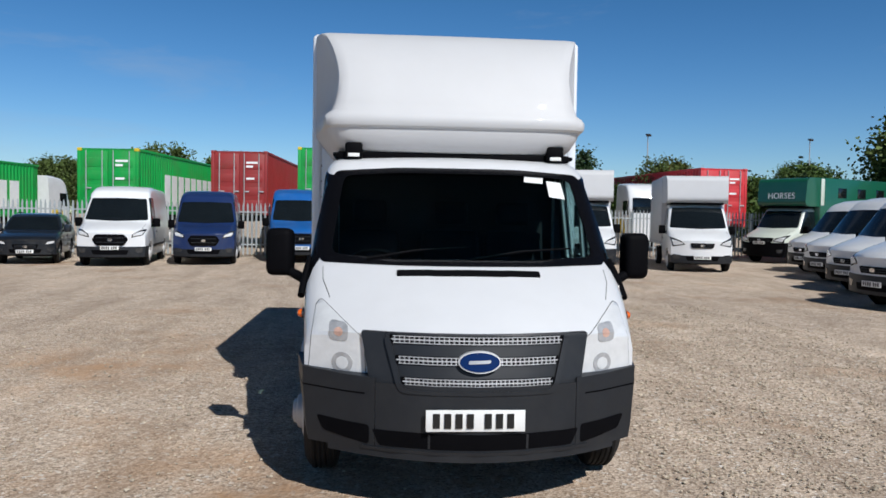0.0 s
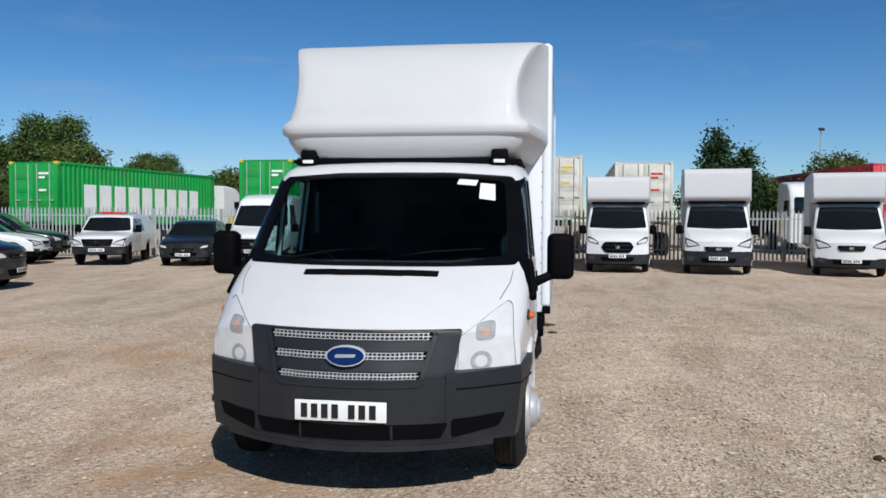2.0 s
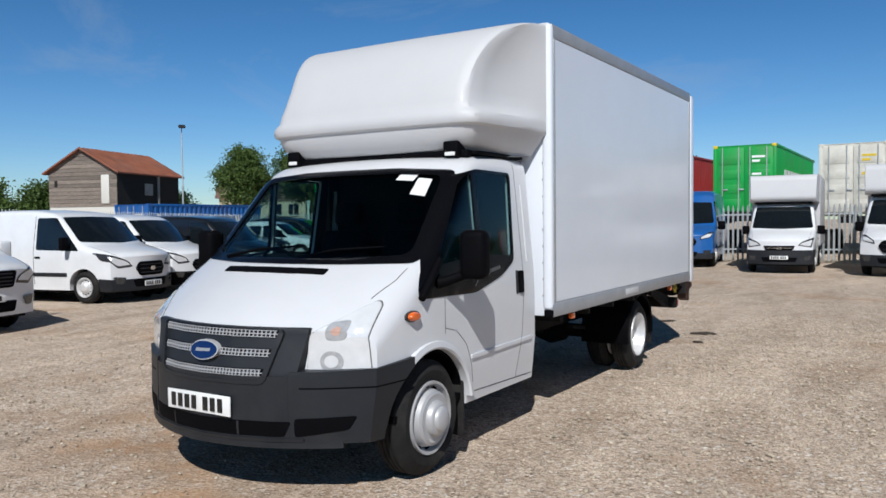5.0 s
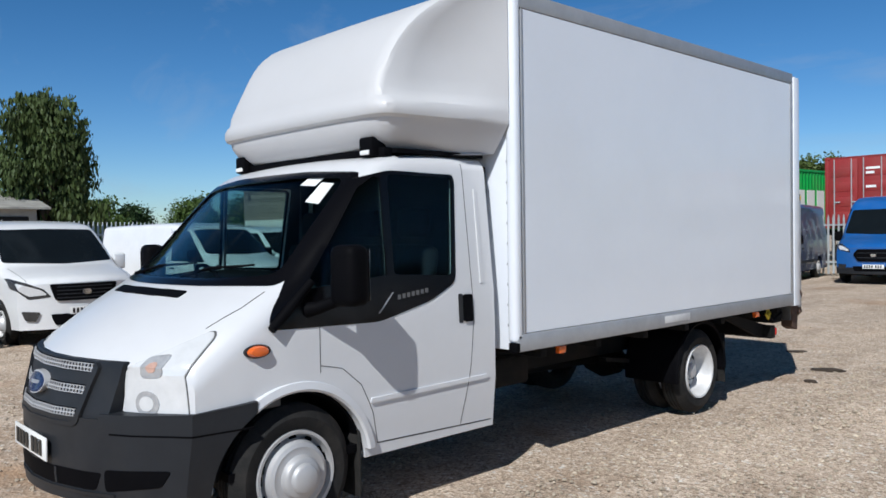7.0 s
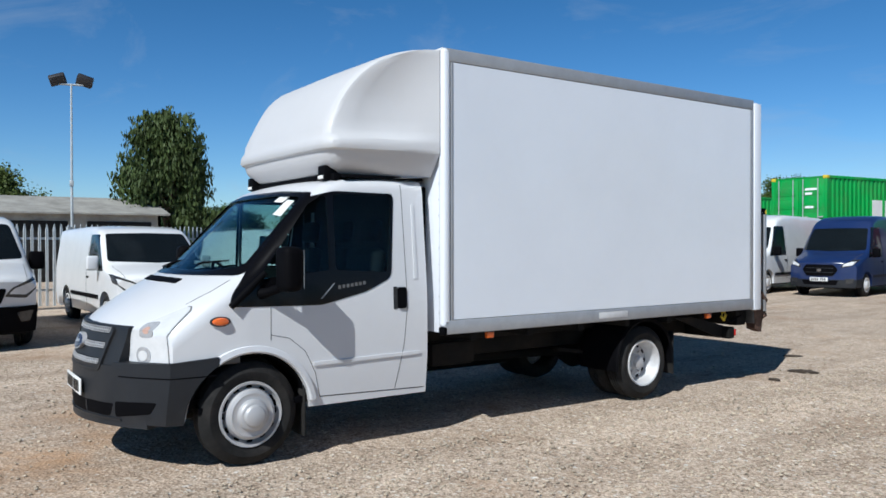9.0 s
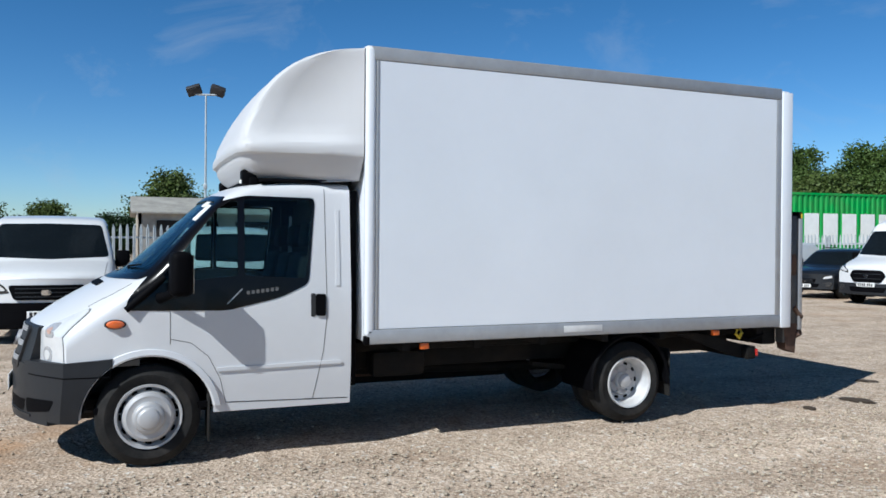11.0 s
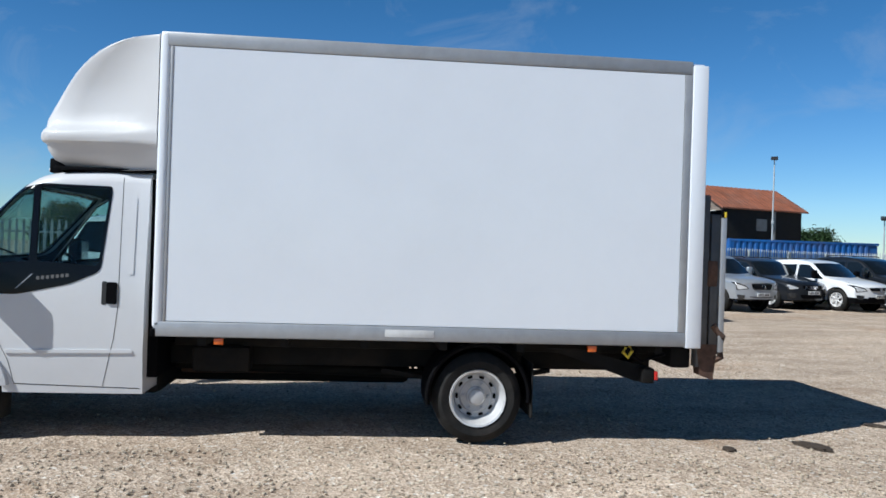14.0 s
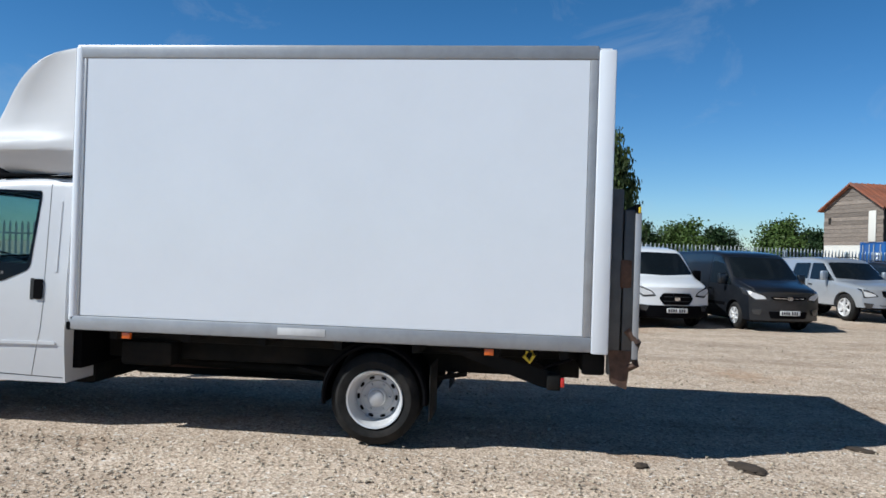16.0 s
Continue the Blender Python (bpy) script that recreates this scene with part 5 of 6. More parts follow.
luton("luton_van", "white luton box van with a dark grey bumper", spot(0.05, 19.7, -86, 0.88), bumper=PLASTIC, bumper_top=0.72, plate_z=0.55, group=ROWB, grille=((0.24, 0), (0.72, 0.86)), slats=1, chrome=True)
luton("luton_van", "white luton box van with a black six-sided grille", spot(2.88, 19.3, -94, 0.95), box_h=3.09, bumper=PLASTIC, bumper_top=0.58, plate_z=0.58, group=ROWB, **FORDG)
luton("luton_van", "tall white luton box van with a grey bumper", spot(5.70, 19.1, -98, 0.965), box_h=3.27, bumper=PLASTIC, bumper_top=0.70, plate_z=0.55, group=ROWB, grille=((0.22, 0), (0.70, 0.84)), slats=2)
luton("luton_van", "white luton box van with a dark slatted grille", spot(9.25, 19.0, -104, 0.96), box_h=3.15, bumper=PLASTIC, bumper_top=0.52, plate_z=0.52, group=ROWB, grille=((0.20, 0), (0.76, 0.92)), slats=3)
hb = luton("horsebox", "dark green horsebox with a cream cab", spot(13.9, 24.8, 208, 0.97), box_h=3.4, box_w=1.15, pod_low=2.25, length=7.6, colour=P_CREAM, pod_colour=P_GREEN, bumper=BLACK, bumper_top=0.80, plate_z=0.85, group=ROWB, grille=((0.30, 0), (0.80, 1.0)), slats=3)
word = bpy.data.curves.new("horses", "FONT")
word.body, word.size, word.extrude, word.align_x, word.align_y = "HORSES", 0.34, 0.004, "CENTER", "CENTER"
tmp = new("lettering", word)
tmesh = bpy.data.meshes.new_from_object(tmp.evaluated_get(bpy.context.evaluated_depsgraph_get()))
bpy.data.objects.remove(tmp)
part("lettering", tmesh, PLATE, hb, "the word HORSES in white", smooth=0, m=pose(0, 1.335, 2.66, 86, 0, 0))
part("pale_stripe", box(1.135, 1.158, 2.22, 2.45, 2.30, 3.36, 0.006), P_CREAM, hb, "pale stripe beside the overcab")
for k in range(3):
    part("living_window", box(1.145, 1.16, 3.4 + k * 1.4, 4.0 + k * 1.4, 2.62, 3.02, 0.01), DARKGLASS, hb)
    part("living_window", box(-1.16, -1.145, 3.4 + k * 1.4, 4.0 + k * 1.4, 2.62, 3.02, 0.01), DARKGLASS, hb)
# along the side fence
vehicle("panel_van", "white low van with a black bumper", "van", "low_van", P_WHITE, spot(-6.3, -0.4, 2, 1.0), bumper=BLACK, bumper_top=0.62, plate_z=0.50, group=ROWL, grille=((0.28, 0), (0.66, 0.88)), chrome=False)
vehicle("panel_van", "white low van with a white bumper", "van", "low_van", P_WHITE, spot(-7.6, 2.75, 3, 0.93), plate_z=0.60, group=ROWL, grille=((0.28, 0), (0.70, 0.96)), slats=4)
vehicle("panel_van", "white low van with a black bumper and side strip", "van", "low_van", P_WHITE, spot(-9.7, 7.1, 12, 0.93), bumper=PLASTIC, bumper_top=0.50, plate_z=0.45, group=ROWL, grille=((0.22, 0), (0.56, 0.86)), hexagon=True)
vehicle("panel_van", "white low van with a black lower bumper", "van", "low_van", P_WHITE, spot(-10.4, 9.05, 14, 0.89), bumper=BLACK, bumper_top=0.54, plate_z=0.48, group=ROWL, grille=((0.22, 0), (0.56, 0.84)), slats=2, hexagon=True)
vehicle("panel_van", "black low van with a chrome grille line", "van", "low_van", P_CHARCOAL, spot(-10.5, 11.4, 14, 0.87), plate_z=0.52, group=ROWL, grille=((0.26, 0), (0.78, 0.86)), slats=1, chrome=True, wheel_style="alloy")
vehicle("pickup_truck", "silver four-door pickup truck with alloy wheels", "pickup", "pickup", P_SILVER, spot(-14.3, 15.2, 18, 0.92), plate_z=0.62, group=ROWL, grille=((0.24, 0), (0.72, 0.90)), wheel_style="alloy", bumper=None)
vehicle("suv_car", "black sports utility car with a chrome grille", "car", "suv", P_BLACK, spot(-16.1, 17.8, 19, 0.95), plate_z=0.62, group=ROWL, grille=((0.24, 0), (0.66, 0.80)), chrome=True, wheel_style="alloy")
vehicle("suv_car", "white sports utility car with a black roof line", "car", "suv", P_WHITE, spot(-15.7, 19.75, 20, 0.95), bumper=BLACK, bumper_top=0.46, plate_z=0.58, group=ROWL, grille=((0.26, 0), (0.70, 0.80)), wheel_style="alloy")
vehicle("suv_car", "tall black four-wheel-drive car", "car", "suv", P_BLACK, spot(-16.75, 22.4, 20, 1.04), plate_z=0.62, group=ROWL, grille=((0.24, 0), (0.68, 0.84)), wheel_style="alloy")
# along the far side
first = vehicle("panel_van", "white panel van with a dark bumper", "van", "high_van", P_WHITE, spot(12.5, 19.3, 190, 0.93), bumper=PLASTIC, bumper_top=0.66, plate_z=0.55, group=ROWR, grille=((0.22, 0), (0.70, 0.84)), slats=2)
FAR_SIDE = [(first, 11.2, 16.1), (first, 9.9, 12.8), (first, 8.5, 9.6)]


# ---- beyond the yard: containers, buildings, lamp posts ----
def steel_paint(name, c):
    return material(name, c, 0.5, vary=0.14, scale=1.2, bump=0.02, bump_scale=20, dirt=(0.16, 0.10, 0.07), dirt_amount=0.3, dirt_scale=1.0)


C_GREEN = steel_paint("green_container_paint", (0.015, 0.34, 0.055))
C_RED = steel_paint("maroon_container_paint", (0.30, 0.028, 0.028))
C_SCARLET = steel_paint("red_container_paint", (0.62, 0.035, 0.045))
C_WHITE = steel_paint("cream_container_paint", (0.66, 0.64, 0.56))
C_BLUE = steel_paint("blue_container_paint", (0.012, 0.10, 0.34))
LETTER = material("white_container_marking", (0.90, 0.91, 0.90), 0.5, vary=0.08, scale=3)
GALV = material("galvanised_steel", (0.50, 0.53, 0.54), 0.5, 0.35, vary=0.18, scale=3, obj=0.10)
CONCRETE = material("pale_concrete", (0.45, 0.44, 0.41), 0.9, vary=0.2, scale=2, bump=0.1, bump_scale=30)


def container(label, paint_mat, x, y, z, turn, length=12.19, height=2.75, marks=0, span=(2.1, 9.4), mark_mat=None, trailer=True, door=True, group="shipping containers"):
    """A shipping container, its door end at the origin looking along -y, x its middle."""
    th = thing("shipping_container", label, "container", group, m=pose(x, y, z, 0, 0, turn))
    hw = 1.22
    part("core", box(-hw + 0.06, hw - 0.06, 0.06, length - 0.03, 0.12, height - 0.05), paint_mat, th)
    for s in (1, -1):
        bm = bmesh.new()
        n = int((length - 0.3) / 0.28)
        pts, back = [], []
        y0 = 0.16
        for k in range(n):
            a = y0 + k * 0.28
            pts += [(s * (hw - 0.012), a), (s * (hw - 0.012), a + 0.10), (s * (hw - 0.055), a + 0.15), (s * (hw - 0.055), a + 0.23)]
        lo, hi = [bm.verts.new((px, py, 0.14)) for px, py in pts], [bm.verts.new((px, py, height - 0.10)) for px, py in pts]
        for i in range(len(pts) - 1):
            bm.faces.new((lo[i], lo[i + 1], hi[i + 1], hi[i]))
        part("side_wall", bm, paint_mat, th, smooth=0)
        part("top_rail", box(s * hw - 0.06 if s > 0 else -hw, hw if s > 0 else -hw + 0.06, 0.0, length, height - 0.11, height, 0.008), paint_mat, th)
        part("bottom_rail", box(s * hw - 0.06 if s > 0 else -hw, hw if s > 0 else -hw + 0.06, 0.0, length, 0.0, 0.15, 0.008), paint_mat, th)
        part("corner_post", box(s * hw - 0.12 if s > 0 else -hw, hw if s > 0 else -hw + 0.12, 0.0, 0.14, 0.1, height - 0.1, 0.01), paint_mat, th)
        for yy in (-0.004, length - 0.17):
            for zz in (-0.004, height - 0.115):
                part("corner_casting", box(s * (hw + 0.004) - 0.17 if s > 0 else -hw - 0.004, hw + 0.004 if s > 0 else -hw + 0.166, yy, yy + 0.178, zz, zz + 0.12, 0.012), YELLOW if (zz > 1 and yy < 1 and paint_mat is C_GREEN) else paint_mat, th)
        if door:
            leaf = part("door", box(s * 0.02 if s > 0 else -1.10, 1.10 if s > 0 else -0.02, 0.02, 0.065, 0.16, height - 0.13, 0.006), paint_mat, th)
            for k in range(4):
                z0 = 0.28 + k * (height - 0.5) / 4
                part("door_pressing", box(s * 0.56 - 0.44, s * 0.56 + 0.44, 0.008, 0.022, z0, z0 + 0.36, 0.006), paint_mat, leaf)
            for xx in (0.22, 0.86):
                part("lock_rod", tube([(s * xx, -0.015, 0.1), (s * xx, -0.015, height - 0.1)], 0.022, 6), GALV, leaf)
                part("rod_handle", box(s * xx - 0.02, s * xx + 0.22, -0.04, -0.02, 1.0, 1.05, 0.004), GALV, leaf)
            for zz, w in ((height - 0.55, 0.5), (height - 0.72, 0.3), (height - 1.25, 0.36)):
                if s > 0:
                    part("door_marking", box(0.30, 0.30 + w, 0.0, 0.0075, zz, zz + 0.09), mark_mat or LETTER, leaf)
    part("roof", box(-hw + 0.02, hw - 0.02, 0.05, length - 0.05, height - 0.04, height - 0.015), paint_mat, th)
    if marks:
        step = (span[1] - span[0]) / (marks - 0.24)
        for s in (1, -1):
            for k in range(marks):
                y0 = span[0] + k * step
                part("side_marking", box(s * (hw + 0.004) - 0.006, s * (hw + 0.004) + 0.006, y0, y0 + step * 0.76, height * 0.14, height * 0.66), mark_mat or LETTER, th, "plain white block marking")
    if trailer:
        part("trailer_frame", box(-0.55, 0.55, 0.2, length - 0.2, -0.28, -0.004, 0.02), CHASSIS, th)
        for yy in (1.2, 2.5, 3.8):
            for s in (1, -1):
                w = wheel(th, s * 1.18, yy, -z + 0.5, 0.5, 0.29, 0.36, s, "steel", name="trailer_wheel")
        for s in (1, -1):
            part("landing_leg", box(s * 0.5 - 0.06, s * 0.5 + 0.06, length - 2.6, length - 2.45, -z, -0.2), CHASSIS, th)
    return th


container("bright green shipping container on a trailer", C_GREEN, -20.78, 25.95, 1.22, -6.8, height=2.66, marks=9, span=(1.61, 10.4))
container("bright green shipping container with white block marks", C_GREEN, -11.38, 28.13, 1.46, -4.5, height=2.62, marks=9, span=(2.97, 10.78))
container("maroon shipping container with white lock rods", C_RED, -6.75, 31.0, 1.5, -2, height=2.8)
container("green shipping container beside a maroon one", C_GREEN, -2.95, 30.6, 1.65, 0, height=2.85, marks=9)
container("cream shipping container with yellow stickers", C_WHITE, 0.95, 31.3, 1.55, -2, height=2.85, mark_mat=YELLOW)
container("cream shipping container with a red marking", C_WHITE, 4.75, 30.4, 1.35, -1, height=2.7, mark_mat=C_SCARLET)
container("bright red shipping container behind the fence", C_SCARLET, 15.9, 32.5, 1.3, 6, height=2.8)
container("blue shipping container beside the barn", C_BLUE, -28.1, 20.2, 0.0, 0, length=7.2, height=2.45, trailer=False)


def tractor_unit(x, y, turn, mat_, stripe):
    th = thing("lorry_cab", "white lorry cab behind the fence", "lorry", m=pose(x, y, 0, 0, 0, turn))
    b = Body([(0.02, 2.2), (0.1, 2.6), (0.35, 3.05), (0.8, 3.3), (1.7, 3.4), (2.2, 3.4)], 1.2, 0.55, 1.9, 0.06, bow=((0, 0.18), (0.6, 0.0)), nose=((0, 0.95), (0.4, 1.0)), r=0.14, steps=14)
    part("cab", b.shape(), mat_, th)
    part("windscreen", b.patch(prism(rounded([(-1.0, 1.9), (1.0, 1.9), (0.98, 2.65), (-0.98, 2.65)], 0.1), "y", -0.2, 0.5), 0.006), DARKGLASS, th)
    for s in (1, -1):
        part("side_window", b.patch(prism(rounded([(0.25, 1.75), (1.1, 1.85), (1.1, 2.5), (0.35, 2.5)], 0.08), "x", s * 0.7, s * 1.5), 0.006), DARKGLASS, th)
        part("side_stripe", b.patch(prism([(0.5, 0.9), (1.9, 0.9), (1.9, 1.6), (0.9, 1.6)], "x", s * 0.8, s * 1.5), 0.006), stripe, th)
        for yy in (0.9, 3.6):
            wheel(th, s * 1.2, yy, 0.5, 0.5, 0.29, 0.34, s, "steel", name="wheel")
    part("chassis", box(-0.45, 0.45, 0.4, 4.6, 0.55, 0.9, 0.03), CHASSIS, th)
    return th


tractor_unit(-18.96, 41.25, 173, P_WHITE, YELLOW)
tractor_unit(12.8, 33.5, 0, P_WHITE, YELLOW)

# barn
BOARD = material("weathered_boards", (0.24, 0.20, 0.165), 0.9, vary=0.45, scale=5, bump=0.15, bump_scale=20, obj=0.28, stretch=(1, 1, 6), dirt=(0.10, 0.08, 0.07), dirt_amount=0.5)
DARKWOOD = material("black_stained_boards", (0.014, 0.013, 0.012), 0.85, vary=0.3, scale=4)
ROOFRED = material("rusty_red_roof_sheet", (0.30, 0.105, 0.055), 0.8, vary=0.35, scale=1.5, dirt=(0.17, 0.11, 0.09), dirt_amount=0.6, dirt_scale=0.8)
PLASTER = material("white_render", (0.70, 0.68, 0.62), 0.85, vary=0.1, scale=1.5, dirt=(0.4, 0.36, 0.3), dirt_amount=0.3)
CREAM = material("cream_render", (0.55, 0.47, 0.33), 0.85, vary=0.12, scale=1.0)
TILE = material("brown_roof_tile", (0.16, 0.10, 0.075), 0.85, vary=0.3, scale=6)
SHEETS = material("grey_roof_sheet", (0.36, 0.35, 0.32), 0.8, vary=0.3, scale=1.2, dirt=(0.15, 0.14, 0.12), dirt_amount=0.5)
PALE_SHEET = material("pale_wall_sheet", (0.50, 0.45, 0.38), 0.7, vary=0.15, scale=1.0)

barn = thing("barn", "old timber barn with a rusty red roof", "barn", m=pose(-32.0, 22.3, 0, 0, 0, 18.4) @ Matrix.Diagonal((1.06, 1.06, 1.06, 1)))
GW, GL, GE, GR = 3.85, 5.3, 4.05, 5.15
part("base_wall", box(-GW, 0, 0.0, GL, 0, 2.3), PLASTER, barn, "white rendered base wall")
part("dark_side_wall", box(-0.06, 0.0, 0.0, GL, 2.3, GE), DARKWOOD, barn, "black boarded side wall")
part("rear_wall", box(-GW, 0, GL - 0.06, GL, 2.3, GE), DARKWOOD, barn)
part("far_side_wall", box(-GW, -GW + 0.06, 0, GL, 2.3, GE), BOARD, barn)
nb = 15
for k in range(nb):
    z0, z1 = 2.3 + k * (GR - 2.3) / nb, 2.3 + (k + 1) * (GR - 2.3) / nb - 0.012
    def inset(z):
        return 0 if z <= GE else (z - GE) / (GR - GE) * GW / 2
    a0, a1 = inset(z0), inset(z1)
    dy = 0.012 * (k % 3)
    part("board", prism([(-GW + a0, z0), (-a0, z0), (-a1, z1), (-GW + a1, z1)], "y", -0.02 - dy, 0.05), BOARD, barn, smooth=0)
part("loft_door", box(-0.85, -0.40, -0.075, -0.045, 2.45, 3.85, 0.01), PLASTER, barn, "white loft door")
part("loft_vent", box(-GW + 0.35, -GW + 0.5, -0.07, -0.045, 3.3, 3.6), DARKWOOD, barn)
for s, x0, x1 in ((1, -GW / 2, 0.22), (-1, -GW / 2, -GW - 0.22)):
    slope = (GR - GE) / (GW / 2)
    za, zb_ = GR + 0.05, GR + 0.05 - slope * (GW / 2 + 0.22)
    part("roof_sheet", prism([(x0, za), (x1, zb_), (x1, zb_ - 0.07), (x0, za - 0.07)], "y", -0.25, GL + 0.25), ROOFRED, barn, "rusty red corrugated roof", smooth=0)
    for k in range(18):
        y0 = -0.22 + k * (GL + 0.44) / 18
        part("roof_rib", prism([(x0, za + 0.025), (x1, zb_ + 0.025), (x1, zb_ - 0.002), (x0, za - 0.002)], "y", y0, y0 + 0.05), ROOFRED, barn, smooth=0)
part("side_window", box(-0.002, 0.02, 2.2, 2.9, 2.9, 3.5), SHEETS, barn)
part("side_post", box(0.0, 0.08, 3.3, 3.42, 2.3, 3.9), SHEETS, barn)

shed = thing("shed", "low grey sheet-metal shed with dark doors", "shed", m=pose(-28.0, 1.2, 0))
part("front_wall", box(-0.12, 0.0, 0.0, 6.8, 0, 2.75), SHEETS, shed)
part("end_wall", prism([(-6.0, 0), (0.0, 0), (0.0, 2.75), (-3.0, 3.45), (-6.0, 2.75)], "y", 0.0, 0.12), PALE_SHEET, shed, "pale corrugated end wall")
for k in range(20):
    part("wall_rib", box(-5.9 + k * 0.3, -5.82 + k * 0.3, -0.03, 0.0, 0.0, 2.7), PALE_SHEET, shed)
part("end_wall", prism([(-6.0, 0), (0.0, 0), (0.0, 2.75), (-3.0, 3.45), (-6.0, 2.75)], "y", 6.68, 6.8), PALE_SHEET, shed)
for x0, x1, za, zb_ in ((-3.0, 0.35, 3.52, 2.74), (-3.0, -6.35, 3.52, 2.74)):
    part("roof_sheet", prism([(x0, za), (x1, zb_), (x1, zb_ - 0.07), (x0, za - 0.07)], "y", -0.3, 7.1), SHEETS, shed, smooth=0)
for k in range(2):
    part("shed_door", box(0.0, 0.04, 0.7 + k * 3.2, 3.2 + k * 3.2, 0, 2.4, 0.01), DARKWOOD, shed)

house = thing("house", "cream house with a brown tiled roof", "house", m=pose(-104, 105, 0, 0, 0, 40) @ Matrix.Diagonal((1.6, 1.6, 1.55, 1)))
part("wall", box(-5, 5, 0, 7, 0, 4.2), CREAM, house)
part("gable", prism([(-5, 4.2), (0, 4.2), (-2.5, 6.2)], "y", -0.02, 0.3), CREAM, house)
for y0, y1, z0, z1 in ((-0.4, 3.5, 4.1, 6.6), (7.4, 3.5, 4.1, 6.6)):
    part("roof", prism([(y0, z0), (y1, z1), (y1, z1 - 0.2), (y0, z0 - 0.2)], "x", -5.4, 5.4), TILE, house, smooth=0)
part("chimney", box(2.8, 3.6, 3.0, 3.8, 5.5, 7.4), TILE, house)
for x in (-3.4, -1.4, 1.6, 3.6):
    w = part("window", box(x - 0.6, x + 0.6, -0.06, 0.02, 1.8, 3.2, 0.02), DARKGLASS, house)
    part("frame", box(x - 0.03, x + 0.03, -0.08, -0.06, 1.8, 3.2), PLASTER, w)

FLOOD = material("black_floodlight", (0.03, 0.03, 0.035), 0.5)


def lamp_post(x, y, h, heads, turn=0, r=0.06):
    th = thing("lamp_post", "slim grey steel lamp post with floodlights", "lamp post", "lamp posts", m=pose(x, y, 0, 0, 0, turn))
    part("pole", tube([(0, 0, 0), (0, 0, h * 0.5), (0, 0, h)], [r, r * 0.8, r * 0.6], 8), GALV, th)
    part("junction_box", box(-1.2 * r, 1.2 * r, -1.4 * r, 0.4 * r, h * 0.52, h * 0.52 + 0.16, 0.012), GALV, th)
    if heads == 2:
        part("cross_arm", tube([(-0.32, 0, h), (0.32, 0, h)], 0.03, 6), GALV, th)
        for s in (1, -1):
            part("floodlight", box(-0.22, 0.22, -0.10, 0.10, -0.16, 0.14, 0.03, pose(s * 0.36, 0, h + 0.14, 35, s * 18, 0)), FLOOD, th)
    else:
        part("floodlight", box(-0.15, 0.15, -0.14, 0.14, -0.05, 0.07, 0.02, pose(0, -0.1, h + 0.05, 20, 0, 0)), FLOOD, th)
    return th


lamp_post(-18.7, 3.0, 6.1, 2, 75, 0.045)
lamp_post(-27.0, 22.3, 6.1, 1, 60, 0.045)
lamp_post(16.4, 45.0, 6.9, 1, 0, 0.055)
lamp_post(30.0, 50.0, 7.4, 1, 0, 0.055)
lamp_post(-24.4, 25.9, 3.4, 1, 60, 0.04)

# ---- trees ----
LEAF = {}
for nm, c in (("mid", (0.072, 0.118, 0.026)), ("dark", (0.030, 0.060, 0.020)), ("light", (0.088, 0.124, 0.030)), ("willow", (0.060, 0.088, 0.026))):
    LEAF[nm] = material(nm + "_leaves", c, 0.6, vary=0.35, scale=0.8, island=0.24, spec=0.25)
BARK = material("bark", (0.09, 0.07, 0.05), 0.9, vary=0.4, scale=6, bump=0.3, bump_scale=20)


